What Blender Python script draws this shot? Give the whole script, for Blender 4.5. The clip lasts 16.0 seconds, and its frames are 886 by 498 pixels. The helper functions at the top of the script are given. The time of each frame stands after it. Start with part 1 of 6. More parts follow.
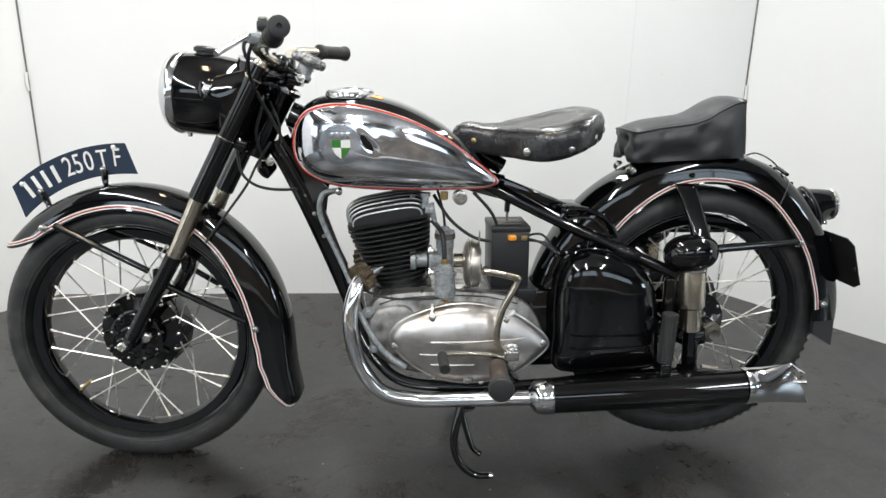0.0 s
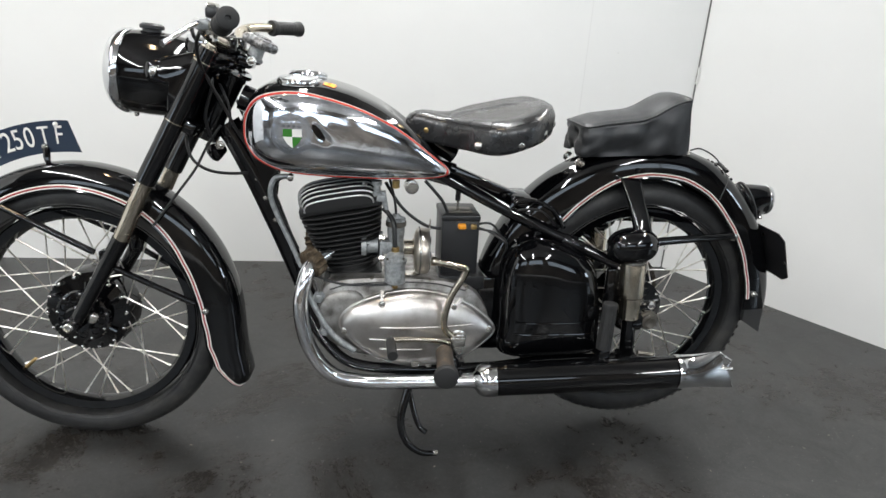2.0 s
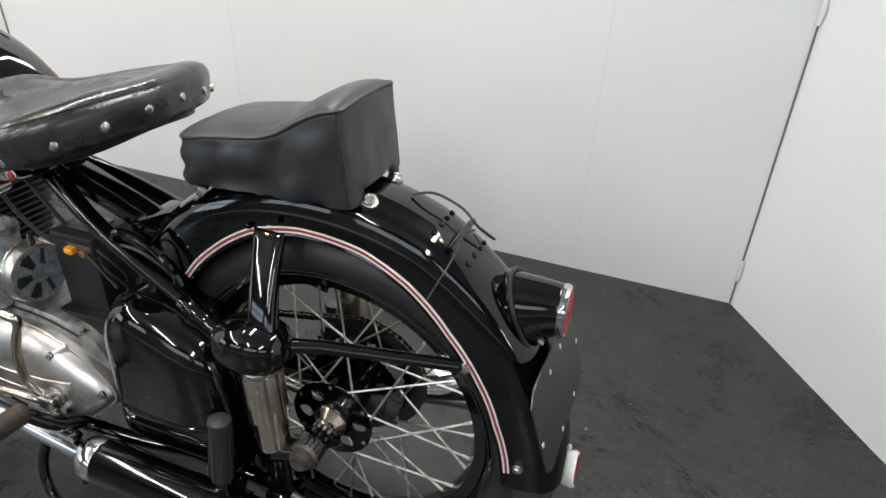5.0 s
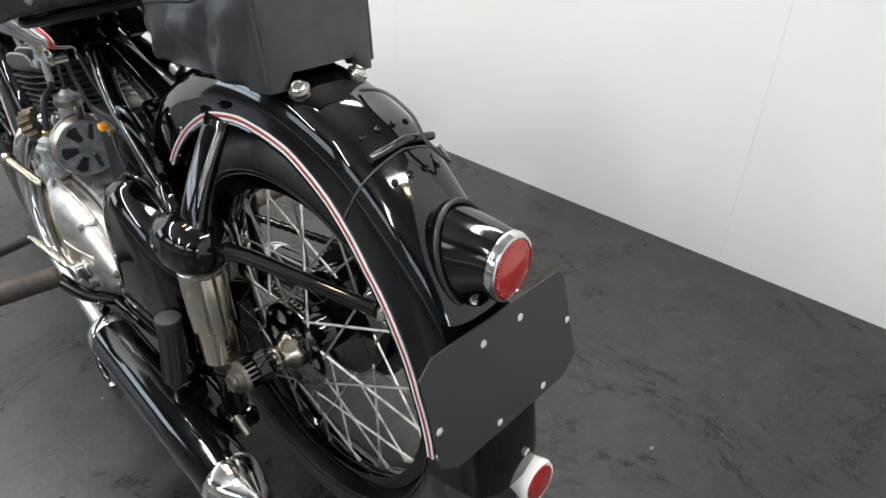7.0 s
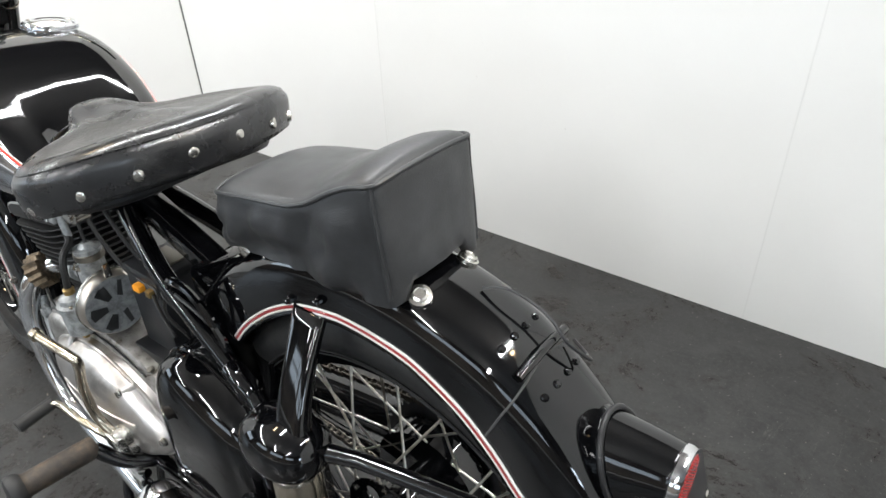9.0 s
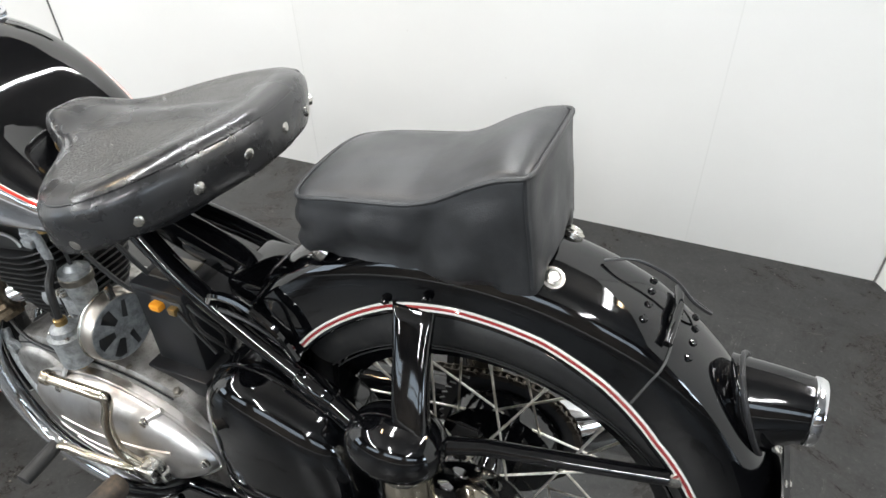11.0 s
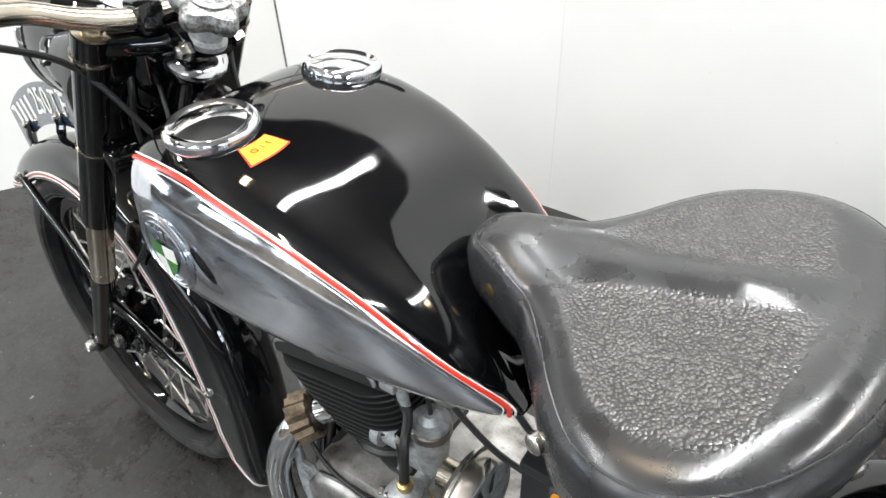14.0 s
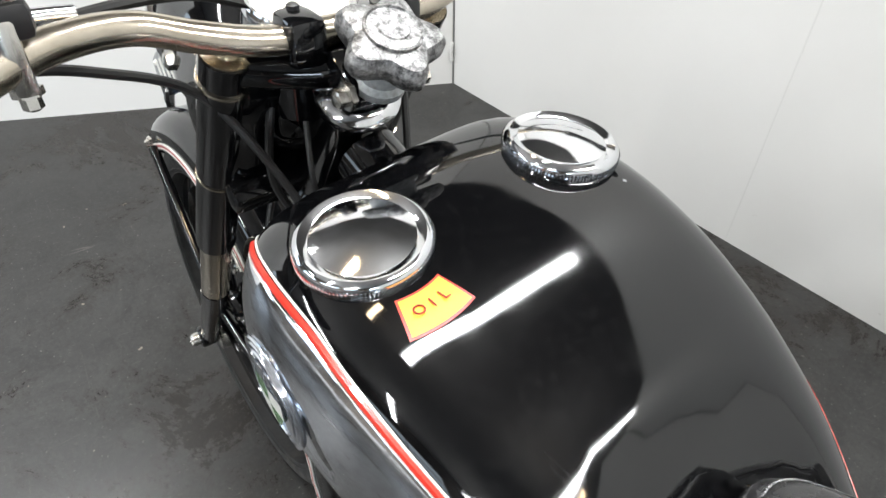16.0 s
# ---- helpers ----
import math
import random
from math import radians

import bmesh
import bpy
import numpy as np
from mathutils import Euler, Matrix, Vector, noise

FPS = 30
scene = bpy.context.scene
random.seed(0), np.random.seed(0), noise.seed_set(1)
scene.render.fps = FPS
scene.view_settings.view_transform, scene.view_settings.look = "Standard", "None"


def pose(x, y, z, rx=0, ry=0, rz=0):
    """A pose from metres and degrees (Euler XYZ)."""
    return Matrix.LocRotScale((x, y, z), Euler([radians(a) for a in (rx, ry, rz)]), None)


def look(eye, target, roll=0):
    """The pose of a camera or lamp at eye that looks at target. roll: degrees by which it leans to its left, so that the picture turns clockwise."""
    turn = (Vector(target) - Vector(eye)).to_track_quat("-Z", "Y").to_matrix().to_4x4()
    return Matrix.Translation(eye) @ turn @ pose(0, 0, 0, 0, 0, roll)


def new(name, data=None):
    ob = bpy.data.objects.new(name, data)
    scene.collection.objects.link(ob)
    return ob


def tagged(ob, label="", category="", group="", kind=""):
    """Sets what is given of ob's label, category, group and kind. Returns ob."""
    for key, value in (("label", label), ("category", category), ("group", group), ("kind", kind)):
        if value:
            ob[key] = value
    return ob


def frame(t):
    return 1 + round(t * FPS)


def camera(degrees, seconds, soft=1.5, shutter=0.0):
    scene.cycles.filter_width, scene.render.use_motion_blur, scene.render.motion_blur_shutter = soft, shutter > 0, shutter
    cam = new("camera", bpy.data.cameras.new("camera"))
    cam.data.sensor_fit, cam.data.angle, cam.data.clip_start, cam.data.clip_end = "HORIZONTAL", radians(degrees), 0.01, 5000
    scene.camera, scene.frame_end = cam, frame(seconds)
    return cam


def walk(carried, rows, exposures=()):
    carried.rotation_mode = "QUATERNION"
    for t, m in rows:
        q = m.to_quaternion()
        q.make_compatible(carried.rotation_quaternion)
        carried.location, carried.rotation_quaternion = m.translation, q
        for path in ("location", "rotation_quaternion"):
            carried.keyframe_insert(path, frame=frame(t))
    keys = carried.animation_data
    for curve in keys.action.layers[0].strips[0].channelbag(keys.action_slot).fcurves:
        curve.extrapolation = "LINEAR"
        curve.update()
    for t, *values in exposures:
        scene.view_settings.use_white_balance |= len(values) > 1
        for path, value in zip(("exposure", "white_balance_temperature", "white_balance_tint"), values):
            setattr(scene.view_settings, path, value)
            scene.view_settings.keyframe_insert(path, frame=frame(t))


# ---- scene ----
cam = camera(68.83, 16.0)
PATH = [
    (0, (0.1706, 0.2075, 0.9800), (-0.0281, 2.1216, 0.4353), 1.13),
    (0.5, (0.1577, 0.2130, 1.0099), (-0.0278, 2.1322, 0.4787), 1.95),
    (1, (0.1541, 0.2030, 1.0373), (0.0484, 2.1316, 0.5183), 3.75),
    (1.5, (0.1659, 0.2092, 1.0537), (0.1315, 2.1155, 0.4497), 5.93),
    (2, (0.1861, 0.2084, 1.0700), (0.1249, 2.0883, 0.3901), 3.73),
    (2.5, (0.2171, 0.2089, 1.1225), (0.1633, 2.0467, 0.3352), 1.86),
    (3, (0.4470, 0.3355, 1.2598), (0.1727, 2.1275, 0.4153), -1.43),
    (3.5, (0.6621, 0.5413, 1.2947), (0.2397, 2.3080, 0.4578), -0.27),
    (4, (0.8056, 0.8283, 1.2941), (0.3619, 2.5688, 0.4145), -1.01),
    (4.5, (1.0360, 1.0205, 1.2482), (0.3612, 2.6441, 0.2950), 2.30),
    (5, (1.2005, 1.2289, 1.1789), (0.3352, 2.7079, 0.1474), 2.08),
    (5.2, (1.2355, 1.3032, 1.1422), (0.2921, 2.7181, 0.0896), 0.79),
    (7.3, (1.3744, 1.5667, 1.0345), (0.0296, 2.5392, -0.0817), -0.12),
    (7.5, (1.3486, 1.5694, 1.0506), (0.0152, 2.5556, -0.0671), -1.04),
    (8, (1.2802, 1.5656, 1.1010), (-0.0202, 2.6000, -0.0120), -1.80),
    (8.5, (1.2022, 1.5446, 1.1499), (-0.0665, 2.6285, 0.0473), -2.18),
    (9, (1.1305, 1.5146, 1.1777), (-0.1226, 2.6343, 0.0934), -2.56),
    (9.2, (1.1007, 1.4954, 1.1867), (-0.1141, 2.6573, 0.1030), -1.01),
    (11.3, (0.8713, 1.3657, 1.2102), (0.0403, 2.6869, -0.0402), -1.63),
    (11.5, (0.8412, 1.3593, 1.2056), (0.0434, 2.6943, -0.0520), -0.92),
    (12, (0.7724, 1.3859, 1.1950), (-0.0731, 2.6704, -0.0837), -1.60),
    (12.5, (0.6936, 1.4172, 1.1950), (-0.2719, 2.6241, -0.0744), -0.39),
    (13, (0.5895, 1.4281, 1.1988), (-0.4462, 2.5775, -0.0686), -0.45),
    (13.5, (0.4609, 1.4160, 1.2003), (-0.6314, 2.5301, -0.0510), -2.11),
    (14, (0.3572, 1.3915, 1.1994), (-0.7669, 2.4898, -0.0375), -2.28),
    (14.5, (0.2782, 1.3995, 1.2007), (-0.8742, 2.4671, -0.0372), -1.70),
    (15, (0.2130, 1.4594, 1.1941), (-1.0478, 2.3472, -0.0796), -1.14),
    (15.5, (0.1717, 1.5005, 1.1845), (-1.0700, 2.2650, -0.1843), 0.71),
    (16, (0.0894, 1.5196, 1.1956), (-1.1585, 2.2609, -0.1803), 0.08),
]
walk(cam, [(t, look(eye, target, roll)) for t, eye, target, roll in PATH], [(0, 0.06), (1.5, -0.03), (4, 0.05), (5, -0.06), (7.5, 0.32), (9, 0.36), (11.5, 0.43), (12.5, 0.5), (14, 0.42), (15, 0.24), (16, 0.12)])

# ---- world and light ----
YAW, ORIGIN = 10.0, (0.6401, 1.8734, 0.0)
BASE = pose(*ORIGIN, 0, 0, YAW)

world = bpy.data.worlds.new("hall_air")
scene.world = world
world.use_nodes = True
world.node_tree.nodes["Background"].inputs["Color"].default_value = (0.9, 0.93, 1.0, 1)
world.node_tree.nodes["Background"].inputs["Strength"].default_value = 0.05

TUBE_POWER = 86.0
TUBE_UPWARD = 24.0
# lamp at (-3.3, -1.6) is added, out of view, to light the left panel
LAMPS = [(-3.3, -1.6), (-0.9, 0.6), (1.4, 1.0), (-3.3, -4.0), (-0.95, -4.0), (1.4, -4.0)]
WARM_LAMPS = [(-1.6, -0.3), (1.65, 0.9)]
LAMP_Z, LAMP_LONG = 3.0, 2.5
WINDOW_POWER = 110.0


# ---- materials ----
def material(name, base, rough=0.5, metal=0.0, coat=0.0, spec=0.5):
    m = bpy.data.materials.new(name)
    m.use_nodes = True
    b = m.node_tree.nodes["Principled BSDF"]
    b.inputs["Base Color"].default_value = (*base, 1)
    b.inputs["Roughness"].default_value = rough
    b.inputs["Metallic"].default_value = metal
    b.inputs["Coat Weight"].default_value = coat
    b.inputs["Coat Roughness"].default_value = 0.04
    b.inputs["Specular IOR Level"].default_value = spec
    return m


def noise_node(m, scale, detail=6.0, rough=0.6, stretch=(1, 1, 1), distortion=0.0):
    n, l = m.node_tree.nodes, m.node_tree.links
    co = n.new("ShaderNodeTexCoord")
    mp = n.new("ShaderNodeMapping")
    mp.inputs["Scale"].default_value = stretch
    tx = n.new("ShaderNodeTexNoise")
    tx.inputs["Scale"].default_value = scale
    tx.inputs["Detail"].default_value = detail
    tx.inputs["Roughness"].default_value = rough
    tx.inputs["Distortion"].default_value = distortion
    l.new(co.outputs["Object"], mp.inputs["Vector"])
    l.new(mp.outputs["Vector"], tx.inputs["Vector"])
    return tx.outputs["Fac"]


def ramp(m, fac, stops):
    r = m.node_tree.nodes.new("ShaderNodeValToRGB")
    e = r.color_ramp.elements
    while len(e) < len(stops):
        e.new(0.5)
    for k, (p, c) in zip(e, stops):
        k.position = p
        k.color = (*c, 1) if len(c) == 3 else c
    m.node_tree.links.new(fac, r.inputs["Fac"])
    return r.outputs["Color"]


def mix(m, fac, a, b):
    x = m.node_tree.nodes.new("ShaderNodeMix")
    x.data_type = "RGBA"
    l = m.node_tree.links
    for value, key in ((fac, 0), (a, 6), (b, 7)):
        if isinstance(value, (int, float)):
            x.inputs[key].default_value = value
        elif isinstance(value, tuple):
            x.inputs[key].default_value = (*value, 1)
        else:
            l.new(value, x.inputs[key])
    return x.outputs[2]


def wire(m, out, key):
    m.node_tree.links.new(out, m.node_tree.nodes["Principled BSDF"].inputs[key])


def bump(m, height, strength=0.2, distance=0.002):
    b = m.node_tree.nodes.new("ShaderNodeBump")
    b.inputs["Strength"].default_value = strength
    b.inputs["Distance"].default_value = distance
    m.node_tree.links.new(height, b.inputs["Height"])
    wire(m, b.outputs["Normal"], "Normal")


def grey(v):
    return (v, v, v)


def make_black_paint():
    m = material("black_gloss_paint", (0.0015, 0.0016, 0.002), 0.1, 0.0, 0.0, 0.62)
    wire(m, ramp(m, noise_node(m, 22, 8), [(0.35, grey(0.03)), (0.65, grey(0.085))]), "Roughness")
    wire(m, ramp(m, noise_node(m, 160, 3), [(0.5, (0.0015, 0.0016, 0.002)), (0.85, (0.006, 0.006, 0.0065))]), "Base Color")
    bump(m, noise_node(m, 7, 1), 0.006, 0.004)
    return m


def make_chrome():
    m = material("chrome_plate", (0.78, 0.79, 0.8), 0.08, 1.0)
    wire(m, ramp(m, noise_node(m, 30, 8, stretch=(1, 1, 2.0)), [(0.3, grey(0.04)), (0.8, grey(0.2))]), "Roughness")
    wire(m, ramp(m, noise_node(m, 9, 6), [(0.3, (0.62, 0.63, 0.65)), (0.75, (0.82, 0.82, 0.82))]), "Base Color")
    return m


def make_tank_chrome():
    m = material("worn_tank_chrome", (0.7, 0.71, 0.73), 0.16, 1.0)
    a = noise_node(m, 26, 9, 0.7, (1, 1, 1))
    s = noise_node(m, 18, 9, 0.78, (1.0, 1.0, 2.2), 1.2)
    wire(m, ramp(m, s, [(0.38, grey(0.05)), (0.52, grey(0.1)), (0.66, grey(0.24))]), "Roughness")
    wire(m, ramp(m, a, [(0.36, (0.59, 0.61, 0.65)), (0.5, (0.74, 0.765, 0.81)), (0.64, (0.85, 0.875, 0.92))]), "Base Color")
    bump(m, noise_node(m, 8, 4, 0.5), 0.16, 0.006)
    return m


def make_nickel():
    m = material("warm_nickel_plate", (0.62, 0.56, 0.46), 0.2, 1.0)
    wire(m, ramp(m, noise_node(m, 40, 6, stretch=(1, 1, 0.3)), [(0.3, grey(0.14)), (0.8, grey(0.32))]), "Roughness")
    wire(m, ramp(m, noise_node(m, 18, 5), [(0.3, (0.45, 0.4, 0.32)), (0.7, (0.66, 0.6, 0.5))]), "Base Color")
    return m


def make_alloy():
    m = material("satin_aluminium", (0.62, 0.59, 0.56), 0.34, 1.0)
    wire(m, ramp(m, noise_node(m, 16, 8), [(0.25, grey(0.26)), (0.8, grey(0.46))]), "Roughness")
    wire(m, ramp(m, noise_node(m, 11, 7), [(0.34, (0.3, 0.275, 0.25)), (0.5, (0.53, 0.505, 0.48)), (0.66, (0.64, 0.62, 0.6))]), "Base Color")
    bump(m, noise_node(m, 260, 2, stretch=(1, 1, 0.2)), 0.05, 0.0006)
    return m


def make_cast():
    m = material("rough_cast_aluminium", (0.4, 0.39, 0.38), 0.55, 1.0)
    wire(m, ramp(m, noise_node(m, 30, 8), [(0.34, (0.13, 0.122, 0.112)), (0.5, (0.34, 0.33, 0.315)), (0.66, (0.5, 0.49, 0.475))]), "Base Color")
    wire(m, mix(m, ramp(m, noise_node(m, 120, 8, 0.75), [(0.5, grey(0.0)), (0.64, grey(0.5))]), m.node_tree.nodes["Principled BSDF"].inputs["Base Color"].links[0].from_socket, (0.1, 0.09, 0.078)), "Base Color")
    bump(m, noise_node(m, 240, 3), 0.35, 0.001)
    return m


def make_rubber():
    m = material("tyre_rubber", (0.02, 0.02, 0.021), 0.55)
    wire(m, ramp(m, noise_node(m, 14, 8), [(0.36, (0.01, 0.01, 0.0105)), (0.52, (0.019, 0.019, 0.019)), (0.68, (0.042, 0.04, 0.036))]), "Base Color")
    wire(m, ramp(m, noise_node(m, 40, 4), [(0.3, grey(0.42)), (0.8, grey(0.7))]), "Roughness")
    bump(m, noise_node(m, 300, 2), 0.15, 0.0008)
    return m


def make_leather(name, rough=(0.3, 0.5), grain=300.0, strength=0.2, base=(0.016, 0.016, 0.018), wrinkle=1.0, fold=26.0, pebble=0.0, depth=0.0018):
    m = material(name, base, 0.4)
    n, l = m.node_tree.nodes, m.node_tree.links
    wire(m, ramp(m, noise_node(m, 18, 6), [(0.35, grey(rough[0])), (0.65, grey(rough[1]))]), "Roughness")
    c = ramp(m, noise_node(m, 11, 8, 0.7), [(0.36, tuple(v * 0.7 for v in base)), (0.64, tuple(v * 1.7 for v in base))])
    co = n.new("ShaderNodeTexCoord")
    v = n.new("ShaderNodeTexVoronoi")
    v.inputs["Scale"].default_value = grain
    l.new(co.outputs["Object"], v.inputs["Vector"])
    if pebble:
        c = mix(m, ramp(m, v.outputs["Distance"], [(0.15, grey(pebble)), (0.45, grey(0.0))]), c, (0.075, 0.072, 0.066))
        c = mix(m, ramp(m, v.outputs["Color"], [(0.8, grey(0.0)), (0.95, grey(pebble))]), c, (0.16, 0.15, 0.14))
    wire(m, c, "Base Color")
    add = n.new("ShaderNodeMath")
    add.operation = "MULTIPLY_ADD"
    l.new(noise_node(m, fold, 2, 0.4, (1, 1, 0.35), 0.4), add.inputs[0])
    add.inputs[1].default_value = wrinkle
    l.new(v.outputs["Distance"], add.inputs[2])
    bump(m, add.outputs[0], strength, depth)
    return m


def make_saddle_leather():
    m = make_leather("black_saddle_leather", (0.2, 0.33), 420.0, 0.04, (0.016, 0.0162, 0.017), 1.0, 9.0)
    n, l = m.node_tree.nodes, m.node_tree.links
    b = n["Principled BSDF"]
    b.inputs["Specular IOR Level"].default_value = 0.65
    at = n.new("ShaderNodeAttribute")
    at.attribute_name = "grain"
    co = n.new("ShaderNodeTexCoord")
    v = n.new("ShaderNodeTexVoronoi")
    v.inputs["Scale"].default_value = 320.0
    l.new(co.outputs["Object"], v.inputs["Vector"])
    plain = b.inputs["Base Color"].links[0].from_socket
    pebble = ramp(m, v.outputs["Distance"], [(0.1, (0.08, 0.077, 0.071)), (0.5, (0.02, 0.02, 0.02))])
    pebble = mix(m, ramp(m, v.outputs["Color"], [(0.7, grey(0.0)), (0.9, grey(0.45))]), pebble, (0.17, 0.165, 0.15))
    wire(m, mix(m, at.outputs["Fac"], plain, pebble), "Base Color")
    rough = b.inputs["Roughness"].links[0].from_socket
    wire(m, mix(m, at.outputs["Fac"], rough, grey(0.36)), "Roughness")
    mul = n.new("ShaderNodeMath")
    mul.operation = "MULTIPLY"
    l.new(at.outputs["Fac"], mul.inputs[0])
    l.new(v.outputs["Distance"], mul.inputs[1])
    bp = n.new("ShaderNodeBump")
    bp.invert = True
    bp.inputs["Strength"].default_value = 0.7
    bp.inputs["Distance"].default_value = 0.0022
    l.new(mul.outputs[0], bp.inputs["Height"])
    l.new(b.inputs["Normal"].links[0].from_socket, bp.inputs["Normal"])
    wire(m, bp.outputs["Normal"], "Normal")
    return m


def make_floor():
    m = material("dark_painted_floor", (0.02, 0.02, 0.02), 0.4, spec=0.38)
    big = noise_node(m, 0.8, 6, 0.6, (1, 1, 1), 0.5)
    mid = noise_node(m, 6.0, 12, 0.8, (1, 1, 1), 0.7)
    fine = noise_node(m, 90.0, 8, 0.8)
    c = ramp(m, mid, [(0.36, (0.016, 0.0163, 0.016)), (0.5, (0.029, 0.0293, 0.0288)), (0.64, (0.041, 0.0413, 0.04))])
    c = mix(m, ramp(m, big, [(0.42, grey(0.0)), (0.6, grey(0.4))]), c, (0.016, 0.0158, 0.0153))
    # old oil soaked into the paint, with broken edges
    rust = noise_node(m, 2.2, 14, 0.82, (1, 1, 1), 0.5)
    c = mix(m, ramp(m, rust, [(0.5, grey(0.0)), (0.56, grey(0.75))]), c, (0.013, 0.0105, 0.0085))
    # grit and dust
    c = mix(m, ramp(m, fine, [(0.5, grey(0.0)), (0.64, grey(0.5))]), c, (0.05, 0.049, 0.046))
    c = mix(m, ramp(m, noise_node(m, 130.0, 5, 0.75), [(0.56, grey(0.0)), (0.68, grey(0.6))]), c, (0.009, 0.009, 0.009))
    scr = noise_node(m, 5.0, 12, 0.85, (0.5, 3.4, 1.0), 2.5)
    c = mix(m, ramp(m, scr, [(0.59, grey(0.0)), (0.68, grey(0.5))]), c, (0.095, 0.09, 0.08))
    scuff = noise_node(m, 11.0, 10, 0.8, (4.0, 0.6, 1.0), 1.5)
    c = mix(m, ramp(m, scuff, [(0.61, grey(0.0)), (0.7, grey(0.5))]), c, (0.13, 0.125, 0.11))
    dust = noise_node(m, 95.0, 3, 0.6)
    c = mix(m, ramp(m, dust, [(0.66, grey(0.0)), (0.72, grey(0.6))]), c, (0.16, 0.155, 0.14))
    dots = noise_node(m, 42.0, 2, 0.5)
    c = mix(m, ramp(m, dots, [(0.755, grey(0.0)), (0.78, grey(0.75))]), c, (0.26, 0.235, 0.185))
    wire(m, c, "Base Color")
    wire(m, ramp(m, rust, [(0.42, grey(0.38)), (0.54, grey(0.3)), (0.62, grey(0.2))]), "Roughness")
    bump(m, mid, 0.12, 0.003)
    return m


def make_wall():
    m = material("white_wall_panel", (0.78, 0.78, 0.765), 0.42)
    a = noise_node(m, 1.1, 5)
    c = ramp(m, a, [(0.25, (0.7, 0.7, 0.684)), (0.75, (0.755, 0.755, 0.742))])
    d = noise_node(m, 38, 2, 0.4)
    c = mix(m, ramp(m, d, [(0.8, grey(0.0)), (0.84, grey(0.35))]), c, (0.45, 0.43, 0.4))
    wire(m, c, "Base Color")
    wire(m, ramp(m, noise_node(m, 3, 6), [(0.3, grey(0.34)), (0.8, grey(0.55))]), "Roughness")
    return m


PAINT, CHROME, NICKEL, ALLOY, CAST = make_black_paint(), make_chrome(), make_nickel(), make_alloy(), make_cast()
TANKCHROME, RUBBER = make_tank_chrome(), make_rubber()
LEATHER = make_saddle_leather()
VINYL = make_leather("black_cushion_vinyl", (0.38, 0.5), 560.0, 0.1, (0.02, 0.021, 0.0225), 4.0, 7.0, 0.0, 0.002)
VINYL.node_tree.nodes["Principled BSDF"].inputs["Specular IOR Level"].default_value = 0.55
FLOOR, WALL = make_floor(), make_wall()
RED = material("red_pinstripe_paint", (0.62, 0.035, 0.02), 0.3, 0, 0.6)
DARKRED = material("dark_red_pinstripe_paint", (0.3, 0.02, 0.02), 0.3, 0, 0.6)
WHITE = material("white_pinstripe_paint", (0.75, 0.74, 0.7), 0.3, 0, 0.6)
GREEN = material("green_enamel", (0.03, 0.16, 0.02), 0.25, 0, 0.6)
YELLOW = material("yellow_orange_sticker", (0.9, 0.42, 0.02), 0.4)
AMBER = material("orange_plastic_cap", (0.85, 0.33, 0.02), 0.35)
SATIN = material("satin_black_enamel", (0.01, 0.01, 0.011), 0.38)
PLASTIC = material("black_battery_plastic", (0.013, 0.0135, 0.015), 0.42)
GRIP = material("black_grip_rubber", (0.014, 0.014, 0.014), 0.6)
WORN = material("worn_brown_rubber", (0.05, 0.037, 0.027), 0.6)
wire(WORN, ramp(WORN, noise_node(WORN, 30, 7, 0.7), [(0.36, (0.02, 0.017, 0.015)), (0.52, (0.05, 0.037, 0.026)), (0.66, (0.1, 0.068, 0.042))]), "Base Color")
STEEL = material("bright_steel", (0.62, 0.6, 0.56), 0.26, 1.0)
SPOKE = material("plated_spoke_steel", (0.66, 0.63, 0.56), 0.34, 1.0)
wire(SPOKE, ramp(SPOKE, noise_node(SPOKE, 45, 6, 0.7), [(0.35, (0.42, 0.39, 0.33)), (0.5, (0.72, 0.69, 0.63)), (0.65, (0.84, 0.82, 0.77))]), "Base Color")
BRASS = material("aged_brass", (0.55, 0.38, 0.16), 0.35, 1.0)
ZINC = material("grey_zinc_casting", (0.36, 0.38, 0.39), 0.5, 0.45)
wire(ZINC, ramp(ZINC, noise_node(ZINC, 70, 6, 0.7), [(0.36, (0.2, 0.205, 0.205)), (0.5, (0.31, 0.325, 0.33)), (0.64, (0.42, 0.435, 0.44))]), "Base Color")
CAPCHROME = material("worn_cap_chrome", (0.76, 0.77, 0.79), 0.2, 1.0)
wire(CAPCHROME, ramp(CAPCHROME, noise_node(CAPCHROME, 60, 7, 0.7), [(0.35, grey(0.04)), (0.65, grey(0.12))]), "Roughness")
DIAL = material("white_dial_face", (0.85, 0.84, 0.78), 0.35)
LENS = material("red_lamp_lens", (0.3, 0.01, 0.01), 0.12, 0, 0.8)
BLUEPLATE = material("dark_blue_enamel_plate", (0.02, 0.032, 0.055), 0.2, 0, 1.0)
FLAP = material("grey_rubber_flap", (0.028, 0.028, 0.028), 0.55)
RUST = material("burnt_brown_iron", (0.16, 0.12, 0.075), 0.55, 0.7)
wire(RUST, ramp(RUST, noise_node(RUST, 60, 7, 0.75), [(0.36, (0.05, 0.04, 0.03)), (0.52, (0.15, 0.11, 0.07)), (0.66, (0.26, 0.21, 0.15))]), "Base Color")
CABLE = material("black_cable_sheath", (0.012, 0.012, 0.012), 0.45)
DULL = material("dull_oxidised_steel", (0.2, 0.185, 0.16), 0.45, 1.0)
